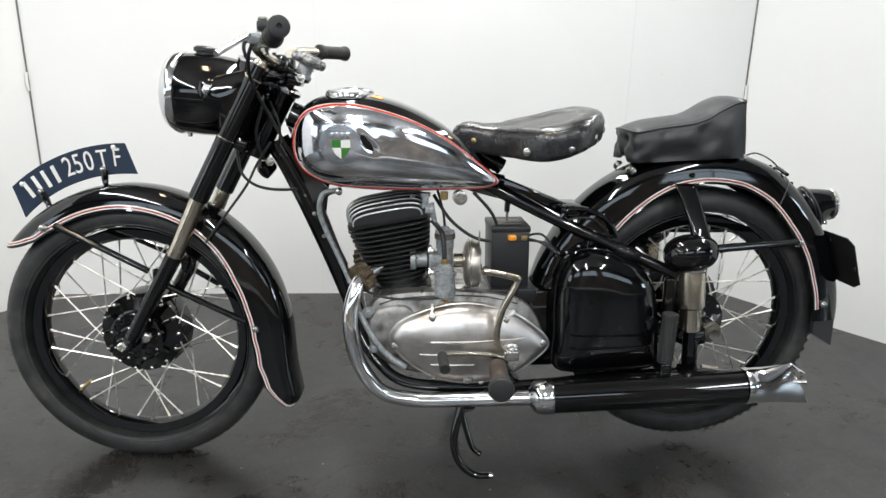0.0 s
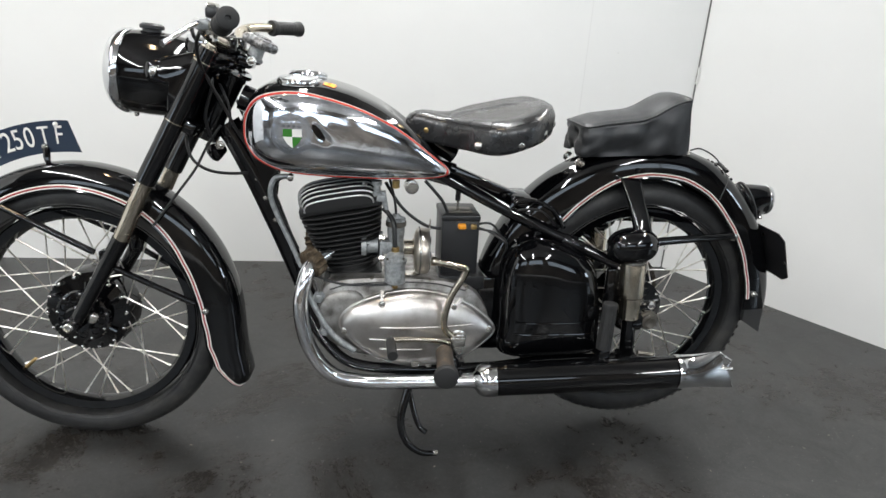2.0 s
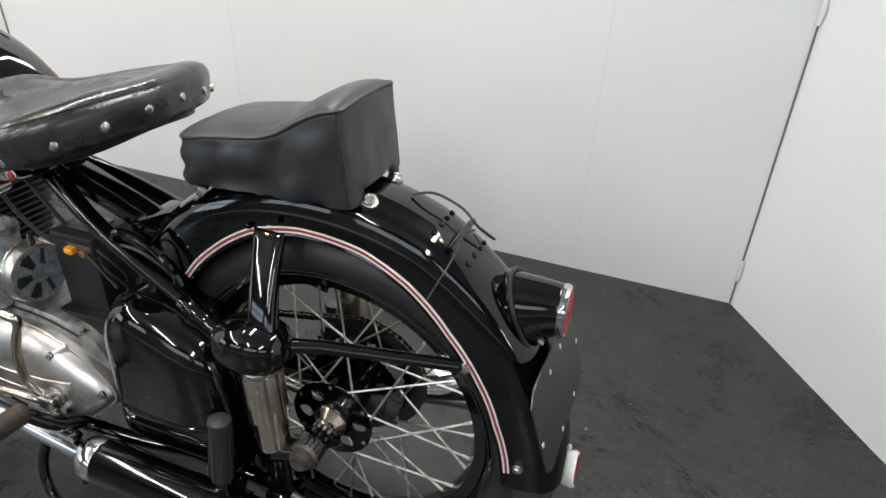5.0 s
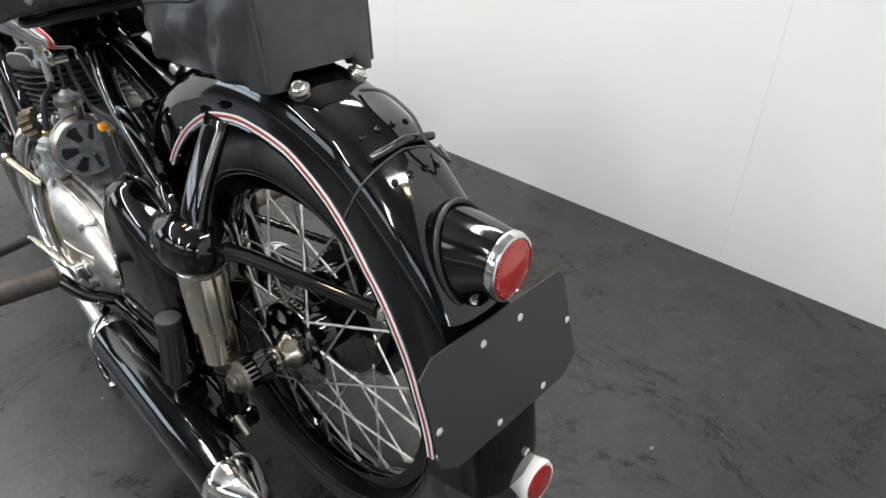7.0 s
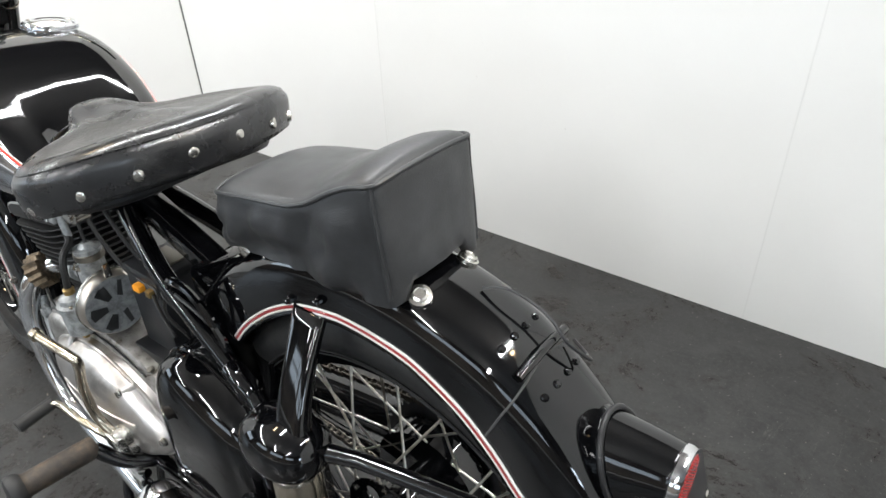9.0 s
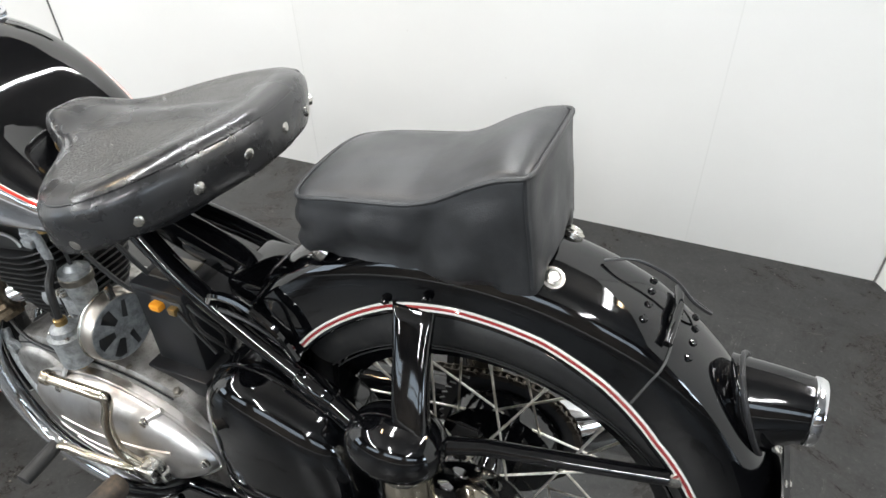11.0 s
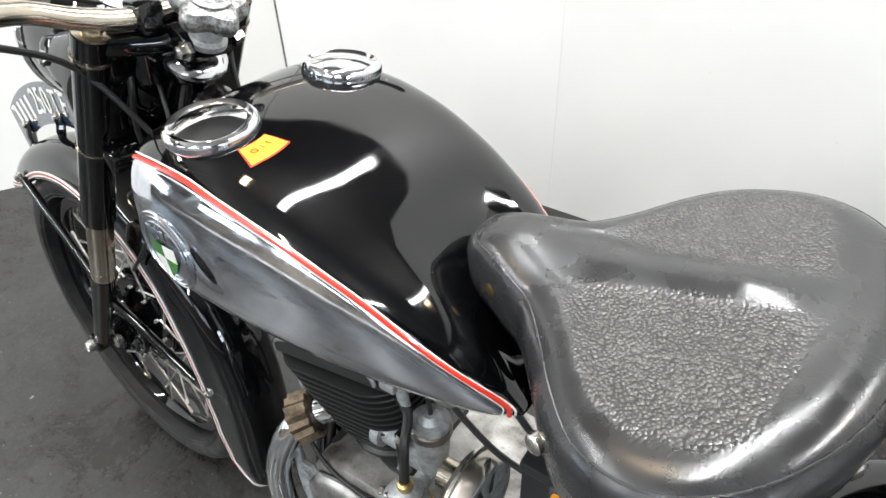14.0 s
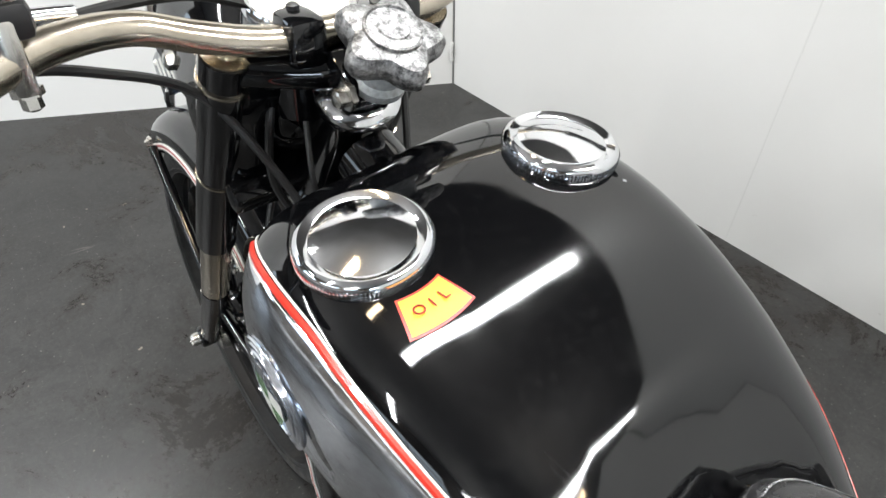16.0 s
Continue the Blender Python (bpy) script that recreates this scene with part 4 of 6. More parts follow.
# tank
TX = [-0.992, -0.984, -0.965, -0.94, -0.91, -0.87, -0.80, -0.74, -0.68, -0.62, -0.58, -0.55, -0.53, -0.517]
TT = [0.812, 0.847, 0.879, 0.897, 0.906, 0.911, 0.904, 0.888, 0.860, 0.822, 0.786, 0.754, 0.733, 0.714]
TB = [0.786, 0.757, 0.727, 0.71, 0.699, 0.691, 0.686, 0.684, 0.683, 0.684, 0.686, 0.69, 0.696, 0.706]
TW = [0.048, 0.093, 0.127, 0.147, 0.159, 0.165, 0.164, 0.158, 0.148, 0.132, 0.117, 0.104, 0.093, 0.081]
TY = -0.012
TN, TM = 5.5, 3.0


def smooth_table(xs, ys, n=41):
    """Natural smooth interpolation through dense linear resampling."""
    g = np.linspace(xs[0], xs[-1], 400)
    v = np.interp(g, xs, ys)
    k = np.hanning(n)
    k /= k.sum()
    h = n // 2
    pad = np.r_[np.linspace(2 * v[0] - v[h], v[0], h, False), v, np.linspace(v[-1], 2 * v[-1] - v[-h - 1], h + 1)[1:]]
    w = np.convolve(pad, k, "valid")

    def f(x):
        return float(np.interp(x, g, w))
    return f


t_top, t_bot, t_wide = smooth_table(TX, TT, 71), smooth_table(TX, TB), smooth_table(TX, TW, 71)


def tank_half(x, z):
    lo, hi = t_bot(x), t_top(x)
    c = lo + (hi - lo) * 0.46
    if z > c:
        u, n, m = min((z - c) / (hi - c), 0.9985), TN, TM
    else:
        u, n, m = min((c - z) / (c - lo), 0.9985), 2.3, 2.3
    return t_wide(x) * (1 - u ** m) ** (1 / n)


bm = bmesh.new()
loops = []
for x in [-0.992 + 0.475 * (0.5 - 0.5 * math.cos(math.pi * k / 48)) for k in range(49)]:
    lo, hi, w = t_bot(x), t_top(x), t_wide(x)
    c = lo + (hi - lo) * 0.46
    ring = []
    for k in range(64):
        a = 2 * math.pi * k / 64
        n, m = (TN, TM) if math.sin(a) > 0 else (2.3, 2.3)
        y = w * math.copysign(abs(math.cos(a)) ** (2 / n), math.cos(a))
        z = c + (hi - c if math.sin(a) > 0 else c - lo) * math.copysign(abs(math.sin(a)) ** (2 / m), math.sin(a))
        if math.sin(a) > 0.2:
            z -= 0.03 * min(1, max(0, (x + 0.675) / 0.07)) * math.exp(-(y / 0.06) ** 4)
        ring.append((x, y + TY, z))
    loops.append(ring)
rings(bm, loops)
tank = part("fuel_tank", bm, PAINT, moto, "black teardrop tank with chrome side panels", angle=70)

TEAR = [(-0.98, 0.795), (-0.971, 0.838), (-0.942, 0.871), (-0.892, 0.885), (-0.832, 0.883), (-0.759, 0.865), (-0.698, 0.841), (-0.636, 0.806), (-0.572, 0.757), (-0.536, 0.727), (-0.527, 0.713), (-0.543, 0.7), (-0.635, 0.697), (-0.761, 0.701), (-0.886, 0.711), (-0.947, 0.735), (-0.974, 0.764)]
tear = [(p.x, p.z) for p in spline([(x, 0, z) for x, z in TEAR], 10, True)]
tc = (-0.80, 0.79)
for s in (-1, 1):
    def on_tank(x, z, lift):
        z -= 0.012 * max(0.0, (z - 0.79) / 0.09) * (s > 0)
        u, v = (x + 0.815) * 0.8 + (z - 0.808) * 0.6, (z - 0.808) * 0.8 - (x + 0.815) * 0.6
        dent = 0.0034 * math.exp(-(u / 0.011) ** 2 - (v / 0.026) ** 2) - 0.0016 * math.exp(-((u - 0.012) / 0.009) ** 2 - (v / 0.02) ** 2)
        return V((x, TY + s * (tank_half(x, z) + lift - dent * (s < 0)), z))
    bm = bmesh.new()
    centre = bm.verts.new(on_tank(*tc, 0.0016))
    prev = None
    for q in range(1, 41):
        f = q / 40
        row = [bm.verts.new(on_tank(tc[0] + (x - tc[0]) * f, tc[1] + (z - tc[1]) * f, 0.0016 if q < 40 else 0.0002)) for x, z in tear]
        for i in range(len(row)):
            j = (i + 1) % len(row)
            if prev is None:
                bm.faces.new((centre, row[i], row[j]))
            else:
                bm.faces.new((prev[i], row[i], row[j], prev[j]))
        prev = row
    panel = part("side_panel", bm, TANKCHROME, tank, "scratched chrome side panel", angle=70)
    for scale, mat, r, lift in ((1.0, RED, 0.0026, 0.0004), (1.016, WHITE, 0.001, 0.0003), (0.984, WHITE, 0.0006, 0.0012)):
        line = [on_tank(tc[0] + (x - tc[0]) * scale, tc[1] + (z - tc[1]) * (1 + (scale - 1) * 1.9), lift) for x, z in tear]
        part("lining", tube(line, r if s < 0 else r * 0.5, 6, True), mat, tank, "")
    # round emblem with a quartered shield
    e0 = V((-0.872, 0, 0.803))

    def disc(cx, cz, outline, lift):
        b2 = bmesh.new()
        mid = b2.verts.new(on_tank(cx, cz, lift))
        vs = [b2.verts.new(on_tank(x, z, lift)) for x, z in outline]
        for i in range(len(vs)):
            b2.faces.new((mid, vs[i], vs[(i + 1) % len(vs)]))
        return b2
    emb = part("emblem", disc(e0.x, e0.z, [(e0.x + 0.042 * math.cos(a), e0.z + 0.042 * math.sin(a)) for a in np.linspace(0, 2 * math.pi, 48, False)], 0.0032), EMBLEM, tank, "round stamped emblem with green and white shield")
    for r in (0.0425, 0.0385, 0.033):
        part("raised_ring", tube([on_tank(e0.x + r * math.cos(a), e0.z + r * math.sin(a), 0.003) for a in np.linspace(0, 2 * math.pi, 48, False)], 0.0014, 6, True), EMBLEM, emb)
    for k in range(4):
        x = e0.x - 0.0165 + 0.011 * k
        part("plain_bar", box(on_tank(x, e0.z + 0.021, 0.0036), (0.0065, 0.0016, 0.0125), 0.0006), EMBLEM, emb, "plain raised bar")
    w, zt, zm, zb = 0.0195, e0.z + 0.011, e0.z - 0.005, e0.z - 0.029
    xm = e0.x + 0.002
    for cells, mat in (([(xm - w, zt), (xm, zt), (xm, zm), (xm - w, zm)], GREEN), ([(xm, zt), (xm + w, zt), (xm + w, zm), (xm, zm)], WHITE), ([(xm - w, zm), (xm, zm), (xm, zb), (xm - w * 0.62, zm - 0.014)], WHITE), ([(xm, zm), (xm + w, zm), (xm + w * 0.62, zm - 0.014), (xm, zb)], GREEN)):
        cx_, cz_ = sum(c[0] for c in cells) / 4, sum(c[1] for c in cells) / 4
        part("shield_quarter", disc(cx_, cz_, cells, 0.0044), mat, emb)

# filler caps
for x, y, z, big in ((-0.861, -0.097, 0.884, 0.0455), (-0.854, 0.077, 0.886, 0.0445)):
    nrm = V((0.03, (y + 0.012) * 1.0, 1)).normalized()
    base = V((x, y, z))
    cap = part("filler_cap", lathe(base, nrm, [(0.016, big * 0.93), (0.018, big), (0.026, big), (0.029, big * 0.97), (0.031, big * 0.9), (0.0295, big * 0.78), (0.029, big * 0.76), (0.032, big * 0.5), (0.034, big * 0.2), (0.0342, 0.001)], 48), CAPCHROME, tank, "domed chrome filler cap")
    bm = bmesh.new()
    d, a, b = axes_for(nrm)
    for k in range(110):
        t = 2 * math.pi * k / 110
        c = base + d * 0.0225 + (a * math.cos(t) + b * math.sin(t)) * (big + 0.0002)
        add_tube(bm, [c - d * 0.003, c + d * 0.003], 0.0006, 4)
    part("knurling", bm, CHROME, cap)
    part("filler_neck", lathe(base, nrm, [(-0.02, big * 0.9), (0.006, big * 0.9), (0.008, big * 0.83), (0.0165, big * 0.83)], 40), SATIN, cap, "black filler neck")
    for h in (0.009, 0.0125, 0.016):
        part("thread", tube([base + nrm * h + (a * math.cos(t) + b * math.sin(t)) * big * 0.86 for t in np.linspace(0, 2 * math.pi, 40, False)], 0.0014, 6, True), SATIN, cap)
    p = base + nrm * 0.02 + V((0.045, 0.01 if y > 0 else -0.005, -0.01))
    part("latch", box(p, (0.02, 0.012, 0.008), 0.002), CHROME, cap)
# oil sticker, a curved label behind the cap


def tank_top(x, y):
    lo, hi, w = t_bot(x), t_top(x), t_wide(x)
    c = lo + (hi - lo) * 0.46
    return c + (hi - c) * (1 - min(abs(y - TY) / w, 0.999) ** TN) ** (1 / TM)


def sticker(r0, r1, a0, a1, lift, n=14):
    b2 = bmesh.new()
    cols = []
    for i in range(n + 1):
        t = math.radians(a0 + (a1 - a0) * i / n)
        cols.append([b2.verts.new((x, y, tank_top(x, y) + lift)) for x, y in [(-0.86 + r * math.cos(t), -0.096 + r * math.sin(t)) for r in np.linspace(r0, r1, 6)]])
    for p, q in zip(cols, cols[1:]):
        for k in range(5):
            b2.faces.new((p[k], p[k + 1], q[k + 1], q[k]))
    return b2


stk = part("oil_sticker", sticker(0.053, 0.08, -19, 17, 0.0006), RED, tank, "orange-yellow paper label with red border")
part("face", sticker(0.0546, 0.0784, -17.5, 15.5, 0.0010), YELLOW, stk)
for ch, ang in (("O", -9), ("I", -1), ("L", 7)):
    t = math.radians(ang)
    x, y = -0.86 + 0.066 * math.cos(t), -0.096 + 0.066 * math.sin(t)
    m = Matrix.Translation((x, y, tank_top(x, y) + 0.0026)) @ Matrix.Rotation(t + math.pi / 2, 4, "Z") @ Matrix.Rotation(radians(0), 4, "X")
    word(stk, "letter", ch, 0.011, m, DARKRED, "", 0.0002)


# ---- saddle and pillion ----
def cushion(name, outline, centre, ztop, skirt, mats, inner_mat_to, label, drop, nring=26, fold=0.0012, lean=0.0):
    """A padded seat: outline (x, y) closed; ztop(x, y, s); skirt: rows of (outset, drop)."""
    bm = bmesh.new()
    cx, cy = centre
    grain = bm.verts.layers.float.new("grain")

    def mask(x, y, f):
        if not inner_mat_to:
            return 0.0
        v = min(1, max(0, (inner_mat_to - f) / 0.07)) * min(1, max(0, (abs(y) - 0.018 - 0.16 * max(0, -0.44 - x)) / 0.016)) * min(1, max(0, (x + 0.515) / 0.03)) * min(1, max(0, (-0.323 - x - 0.12 * abs(y)) / 0.015))
        return v
    c = bm.verts.new((cx, cy, ztop(cx, cy, 0)))
    prev, k = None, len(outline)
    faces = []
    for q in range(1, nring + 1):
        f = q / nring
        row = []
        for x, y in outline:
            px, py = cx + (x - cx) * f, cy + (y - cy) * f
            row.append(bm.verts.new((px, py, ztop(px, py, f))))
            row[-1][grain] = mask(px, py, f)
        for i in range(k):
            j = (i + 1) % k
            fc = bm.faces.new((c, row[i], row[j])) if prev is None else bm.faces.new((prev[i], row[i], row[j], prev[j]))
        prev = row
    for out, dz in skirt:
        row = []
        for i, (x, y) in enumerate(outline):
            d = V((x - cx, y - cy, 0))
            d.normalize()
            px, py = x + d.x * out, y + d.y * out
            px += lean * dz * max(0.0, min(1.0, (x - 0.0) / 0.05))
            wob = fold * noise.noise(V((px * 34 + dz * 0.8, py * 34, dz * 1.8))) * (min(1, dz * 5) * (1 - 0.85 * max(0.0, min(1.0, (x - 0.025) / 0.02))) if lean else 1)
            if lean and abs(y) > 0.072:
                d = V((0, math.copysign(1, y), 0))
            row.append(bm.verts.new((px + d.x * wob, py + d.y * wob, drop(px, py, dz, ztop(x, y, 1.0)))))
        for i in range(k):
            j = (i + 1) % k
            bm.faces.new((prev[i], row[i], row[j], prev[j]))
        prev = row
    return part(name, bm, mats, moto, label, angle=80)


half_outline = [(-0.614, 0.0), (-0.613, 0.016), (-0.604, 0.029), (-0.585, 0.04), (-0.558, 0.055), (-0.53, 0.072), (-0.502, 0.108), (-0.472, 0.152), (-0.44, 0.187), (-0.405, 0.202), (-0.37, 0.2), (-0.338, 0.181), (-0.313, 0.15), (-0.294, 0.112), (-0.282, 0.068), (-0.277, 0.03)]
half_outline = [(x, y * 0.955) for x, y in half_outline]
full = [(x, y * 0.97) for x, y in half_outline] + [(-0.2755, 0.0)] + [(x, -y) for x, y in reversed(half_outline[1:])]
seat_outline = [(p.x, p.y) for p in spline([(x, y, 0) for x, y in full], 4, True)]
z_mid = smooth_table([-0.62, -0.58, -0.54, -0.5, -0.45, -0.4, -0.35, -0.31, -0.27], [0.836, 0.836, 0.831, 0.833, 0.842, 0.853, 0.866, 0.873, 0.872])


def seat_top(x, y, s):
    z = z_mid(x) - 0.009 * (abs(y) / 0.2) ** 2.2 + (0.028 if y < 0 else 0.004) * y * max(0, min(1, (x + 0.56) / 0.12))
    z -= 0.018 * max(0, y) * max(0, min(1, (x + 0.46) / 0.12))
    ridge = max(0, min(1, (x + 0.62) / 0.08)) * max(0, min(1, (-0.335 - x) / 0.05))
    z += 0.008 * ridge * math.exp(-(y / (0.024 + 0.12 * max(0, -0.45 - x))) ** 2)
    z += 0.002 * math.exp(-((abs(y) - 0.09) / 0.05) ** 2) * max(0, min(1, (x + 0.5) / 0.1))
    if s > 0.66:
        z += 0.0035 * math.sin(math.pi * min(1, (s - 0.66) / 0.34)) ** 2
    if s > 0.92:
        z -= 0.007 * ((s - 0.92) / 0.08) ** 2
    return z


saddle = cushion("saddle", seat_outline, (-0.41, 0.0), seat_top, [(0.004, 0.006), (0.006, 0.014), (0.005, 0.03), (0.003, 0.046), (0.001, 0.054), (-0.006, 0.055), (-0.012, 0.045)], LEATHER, 0.86, "wide black leather saddle with a grained top and bright rivets", lambda x, y, dz, z: z - dz)
for x, y, z in ((-0.383, 0.19, 0.797), (-0.326, 0.157, 0.818), (-0.292, 0.101, 0.831), (-0.278, 0.035, 0.84), (-0.47, 0.157, 0.786), (-0.572, 0.042, 0.802)):
    for s in (-1, 1):
        d = V((x + 0.41, y * s, 0)).normalized() if x > -0.5 else V((-0.25, s, 0)).normalized()
        part("rivet", lathe(V((x, y * s, z)) + d * 0.004, d, [(-0.006, 0.0084), (0.001, 0.0084), (0.0026, 0.0066), (0.0036, 0.0035)], 14), STEEL if x > -0.5 else BRASS, saddle, "", False)
edge = []
for x, y in seat_outline:
    f = 0.985
    px, py = -0.41 + (x + 0.41) * f, y * f
    edge.append((px, py, seat_top(px, py, f) + 0.0003))
part("seam", tube(edge, 0.0011, 6, True), LEATHER, saddle)
under = part("seat_frame", tube([(-0.575, 0, 0.795), (-0.5, 0.09, 0.775), (-0.42, 0.15, 0.77), (-0.33, 0.11, 0.79), (-0.31, 0, 0.8), (-0.33, -0.11, 0.79), (-0.42, -0.15, 0.77), (-0.5, -0.09, 0.775)], 0.007, 8, True, 4), SATIN, saddle, "black underframe")
part("bracket", tube([(-0.575, 0, 0.80), (-0.55, 0, 0.765), (-0.5, 0, 0.735)], [0.018, 0.022, 0.02], 10), PAINT, saddle)

saddle.location.y = -0.009

# pillion pad
po = [(-0.202, 0.0), (-0.2015, 0.03), (-0.199, 0.062), (-0.193, 0.08), (-0.178, 0.0875), (-0.12, 0.0895), (-0.06, 0.0895), (-0.005, 0.0885), (0.04, 0.088), (0.0545, 0.0845), (0.0595, 0.07), (0.061, 0.03)]
po = [(x, y * 0.89) for x, y in po]
pf = po + [(0.0615, 0.0)] + [(x, -y) for x, y in reversed(po[1:])]
pil_outline = [(p.x, p.y) for p in spline([(x, y, 0) for x, y in pf], 4, True)]
p_top = smooth_table([-0.23, -0.2, -0.15, -0.1, -0.06, -0.03, 0.0, 0.03, 0.055, 0.075], [0.812, 0.822, 0.833, 0.84, 0.845, 0.856, 0.875, 0.89, 0.895, 0.892])


def pil_top(x, y, s):
    z = p_top(x) + 0.014 * (1 - (abs(y) / 0.081) ** 2.4) * (1 - max(0, s - 0.7) / 0.3 * 0.5)
    if s > 0.9:
        z -= 0.005 * ((s - 0.9) / 0.1) ** 2
    return z


def pil_drop(x, y, q, z):
    low = 0.748 + 0.1 * max(0, x + 0.22) * 0.45 if abs(y) > 0.045 else 0.760 + 0.02 * (x > 0)
    return z - 0.006 - (z - 0.006 - low) * q


pillion = cushion("pillion_pad", pil_outline, (-0.07, 0.0), pil_top, [(0.0025, 0.0), (0.002, 0.06), (0.0015, 0.12), (0.001, 0.22), (0.0015, 0.32), (0.0018, 0.42), (0.001, 0.52), (0.0005, 0.62), (0.0, 0.72), (-0.001, 0.82), (-0.002, 0.92), (-0.003, 1.0), (-0.012, 1.0)], VINYL, 0, "black stuffed vinyl pillion pad with a raised back", pil_drop, 18, 0.02, 0.016)
pe = [(x * 1.0 + (x + 0.07) * 0.012, y * 1.014, pil_top(x, y, 1.0) + 0.0005) for x, y in pil_outline]
part("piping", tube(pe, 0.0028, 8, True), VINYL, pillion)
for s in (-1, 1):
    part("piping", tube([(0.056, s * 0.0762, pil_top(0.054, 0.075, 1)), (0.058, s * 0.0759, 0.86), (0.063, s * 0.0753, 0.82), (0.068, s * 0.074, 0.77)], 0.003, 6), VINYL, pillion)
for x, y, z in ((0.081, 0.045, 0.768), (-0.2, 0.052, 0.737)):
    for s in (-1, 1):
        nb = V((x * 1.9, s * y * 4, z - 0.347)).normalized()
        bm = lathe(V((x, s * y, z)) - nb * 0.006, nb, [(-0.008, 0.0125), (0.0012, 0.0125), (0.0018, 0.0095), (0.0045, 0.009), (0.006, 0.0065), (0.005, 0.0055), (0.005, 0.001)], 20)
        b_ = part("wing_bolt", bm, STEEL, pillion, "bright round-headed bolt with a washer")

# ---- frame ----
frame_ = part("frame", tube([(-1.035, 0, 0.8), (-0.985, 0, 0.70), (-0.92, 0, 0.53), (-0.87, 0, 0.39), (-0.835, 0, 0.28), (-0.79, 0, 0.225)], [0.03, 0.03, 0.024, 0.022, 0.021, 0.02], 16, False, 6), PAINT, moto, "black enamelled steel frame")
for y in (-0.024, 0.024):
    part("gusset", plate_from([(-1.04, 0.77), (-1.0, 0.79), (-0.92, 0.69), (-0.93, 0.62), (-0.89, 0.5), (-0.91, 0.49), (-0.965, 0.61)], y - 0.002, y + 0.002, 0.001), PAINT, frame_)
for x, z in ((-0.953, 0.627), (-0.932, 0.572), (-0.972, 0.672)):
    bolt(frame_, (x, -0.0265, z), (0, -1, 0), 0.0036, 0.003)
part("backbone", tube([(-1.0, 0, 0.86), (-0.85, 0, 0.8), (-0.62, 0, 0.72), (-0.5, 0, 0.685)], 0.03, 14, False, 4), PAINT, frame_)
for s in (-1, 1):
    part("rear_tube", tube([(-0.56, 0.02 * s, 0.703), (-0.49, 0.045 * s, 0.672), (-0.4, 0.068 * s, 0.628), (-0.3, 0.082 * s, 0.58), (-0.2, 0.095 * s, 0.535), (-0.09, 0.118 * s, 0.49)], [0.018, 0.0165, 0.0155, 0.0145, 0.014, 0.0145], 16, False, 5), PAINT, frame_)
    part("seat_tube", tube([(-0.29, 0.082 * s, 0.572), (-0.3, 0.082 * s, 0.5), (-0.3, 0.08 * s, 0.38), (-0.3, 0.08 * s, 0.245)], 0.0125, 12, False, 5), PAINT, frame_)
    part("bottom_rail", tube([(-0.872, 0.02 * s, 0.4), (-0.85, 0.065 * s, 0.335), (-0.805, 0.1 * s, 0.272), (-0.74, 0.118 * s, 0.228), (-0.6, 0.124 * s, 0.213), (-0.4, 0.12 * s, 0.213), (-0.25, 0.11 * s, 0.222), (-0.07, 0.125 * s, 0.235)], 0.0135, 12, False, 5), PAINT, frame_)
    part("lug", lathe((-0.205, 0.095 * s, 0.537), (0.9, 0.1 * s, -0.4), [(-0.03, 0.014), (-0.026, 0.017), (0.026, 0.017), (0.03, 0.014)], 16), PAINT, frame_)
part("seat_beam", box((-0.405, -0.006, 0.648), (0.24, 0.034, 0.046), 0.004, Matrix.Rotation(radians(22), 4, "Y")), PAINT, frame_)
part("guard_bridge", box((-0.33, 0.0, 0.62), (0.06, 0.1, 0.05), 0.01), PAINT, frame_)
part("guard_hoop", tube([(-0.365, -0.08, 0.623), (-0.346, -0.085, 0.644), (-0.304, -0.085, 0.641), (-0.255, -0.09, 0.616), (-0.231, -0.09, 0.575)], 0.006, 8, False, 5), PAINT, frame_)
for i, pts in enumerate((
    [(-0.37, -0.07, 0.6), (-0.34, -0.085, 0.62), (-0.29, -0.09, 0.618), (-0.25, -0.08, 0.58)],
    [(-0.45, -0.05, 0.57), (-0.41, -0.07, 0.58), (-0.38, -0.06, 0.54), (-0.4, -0.05, 0.49)],
    [(-0.46, -0.04, 0.56), (-0.4, -0.08, 0.56), (-0.365, -0.07, 0.52), (-0.39, -0.05, 0.45)],
    [(-0.47, -0.06, 0.572), (-0.42, -0.08, 0.565), (-0.37, -0.09, 0.535)],
)):
    part("cable", tube(pts, 0.003, 6, False, 6), CABLE, moto, "black wiring")

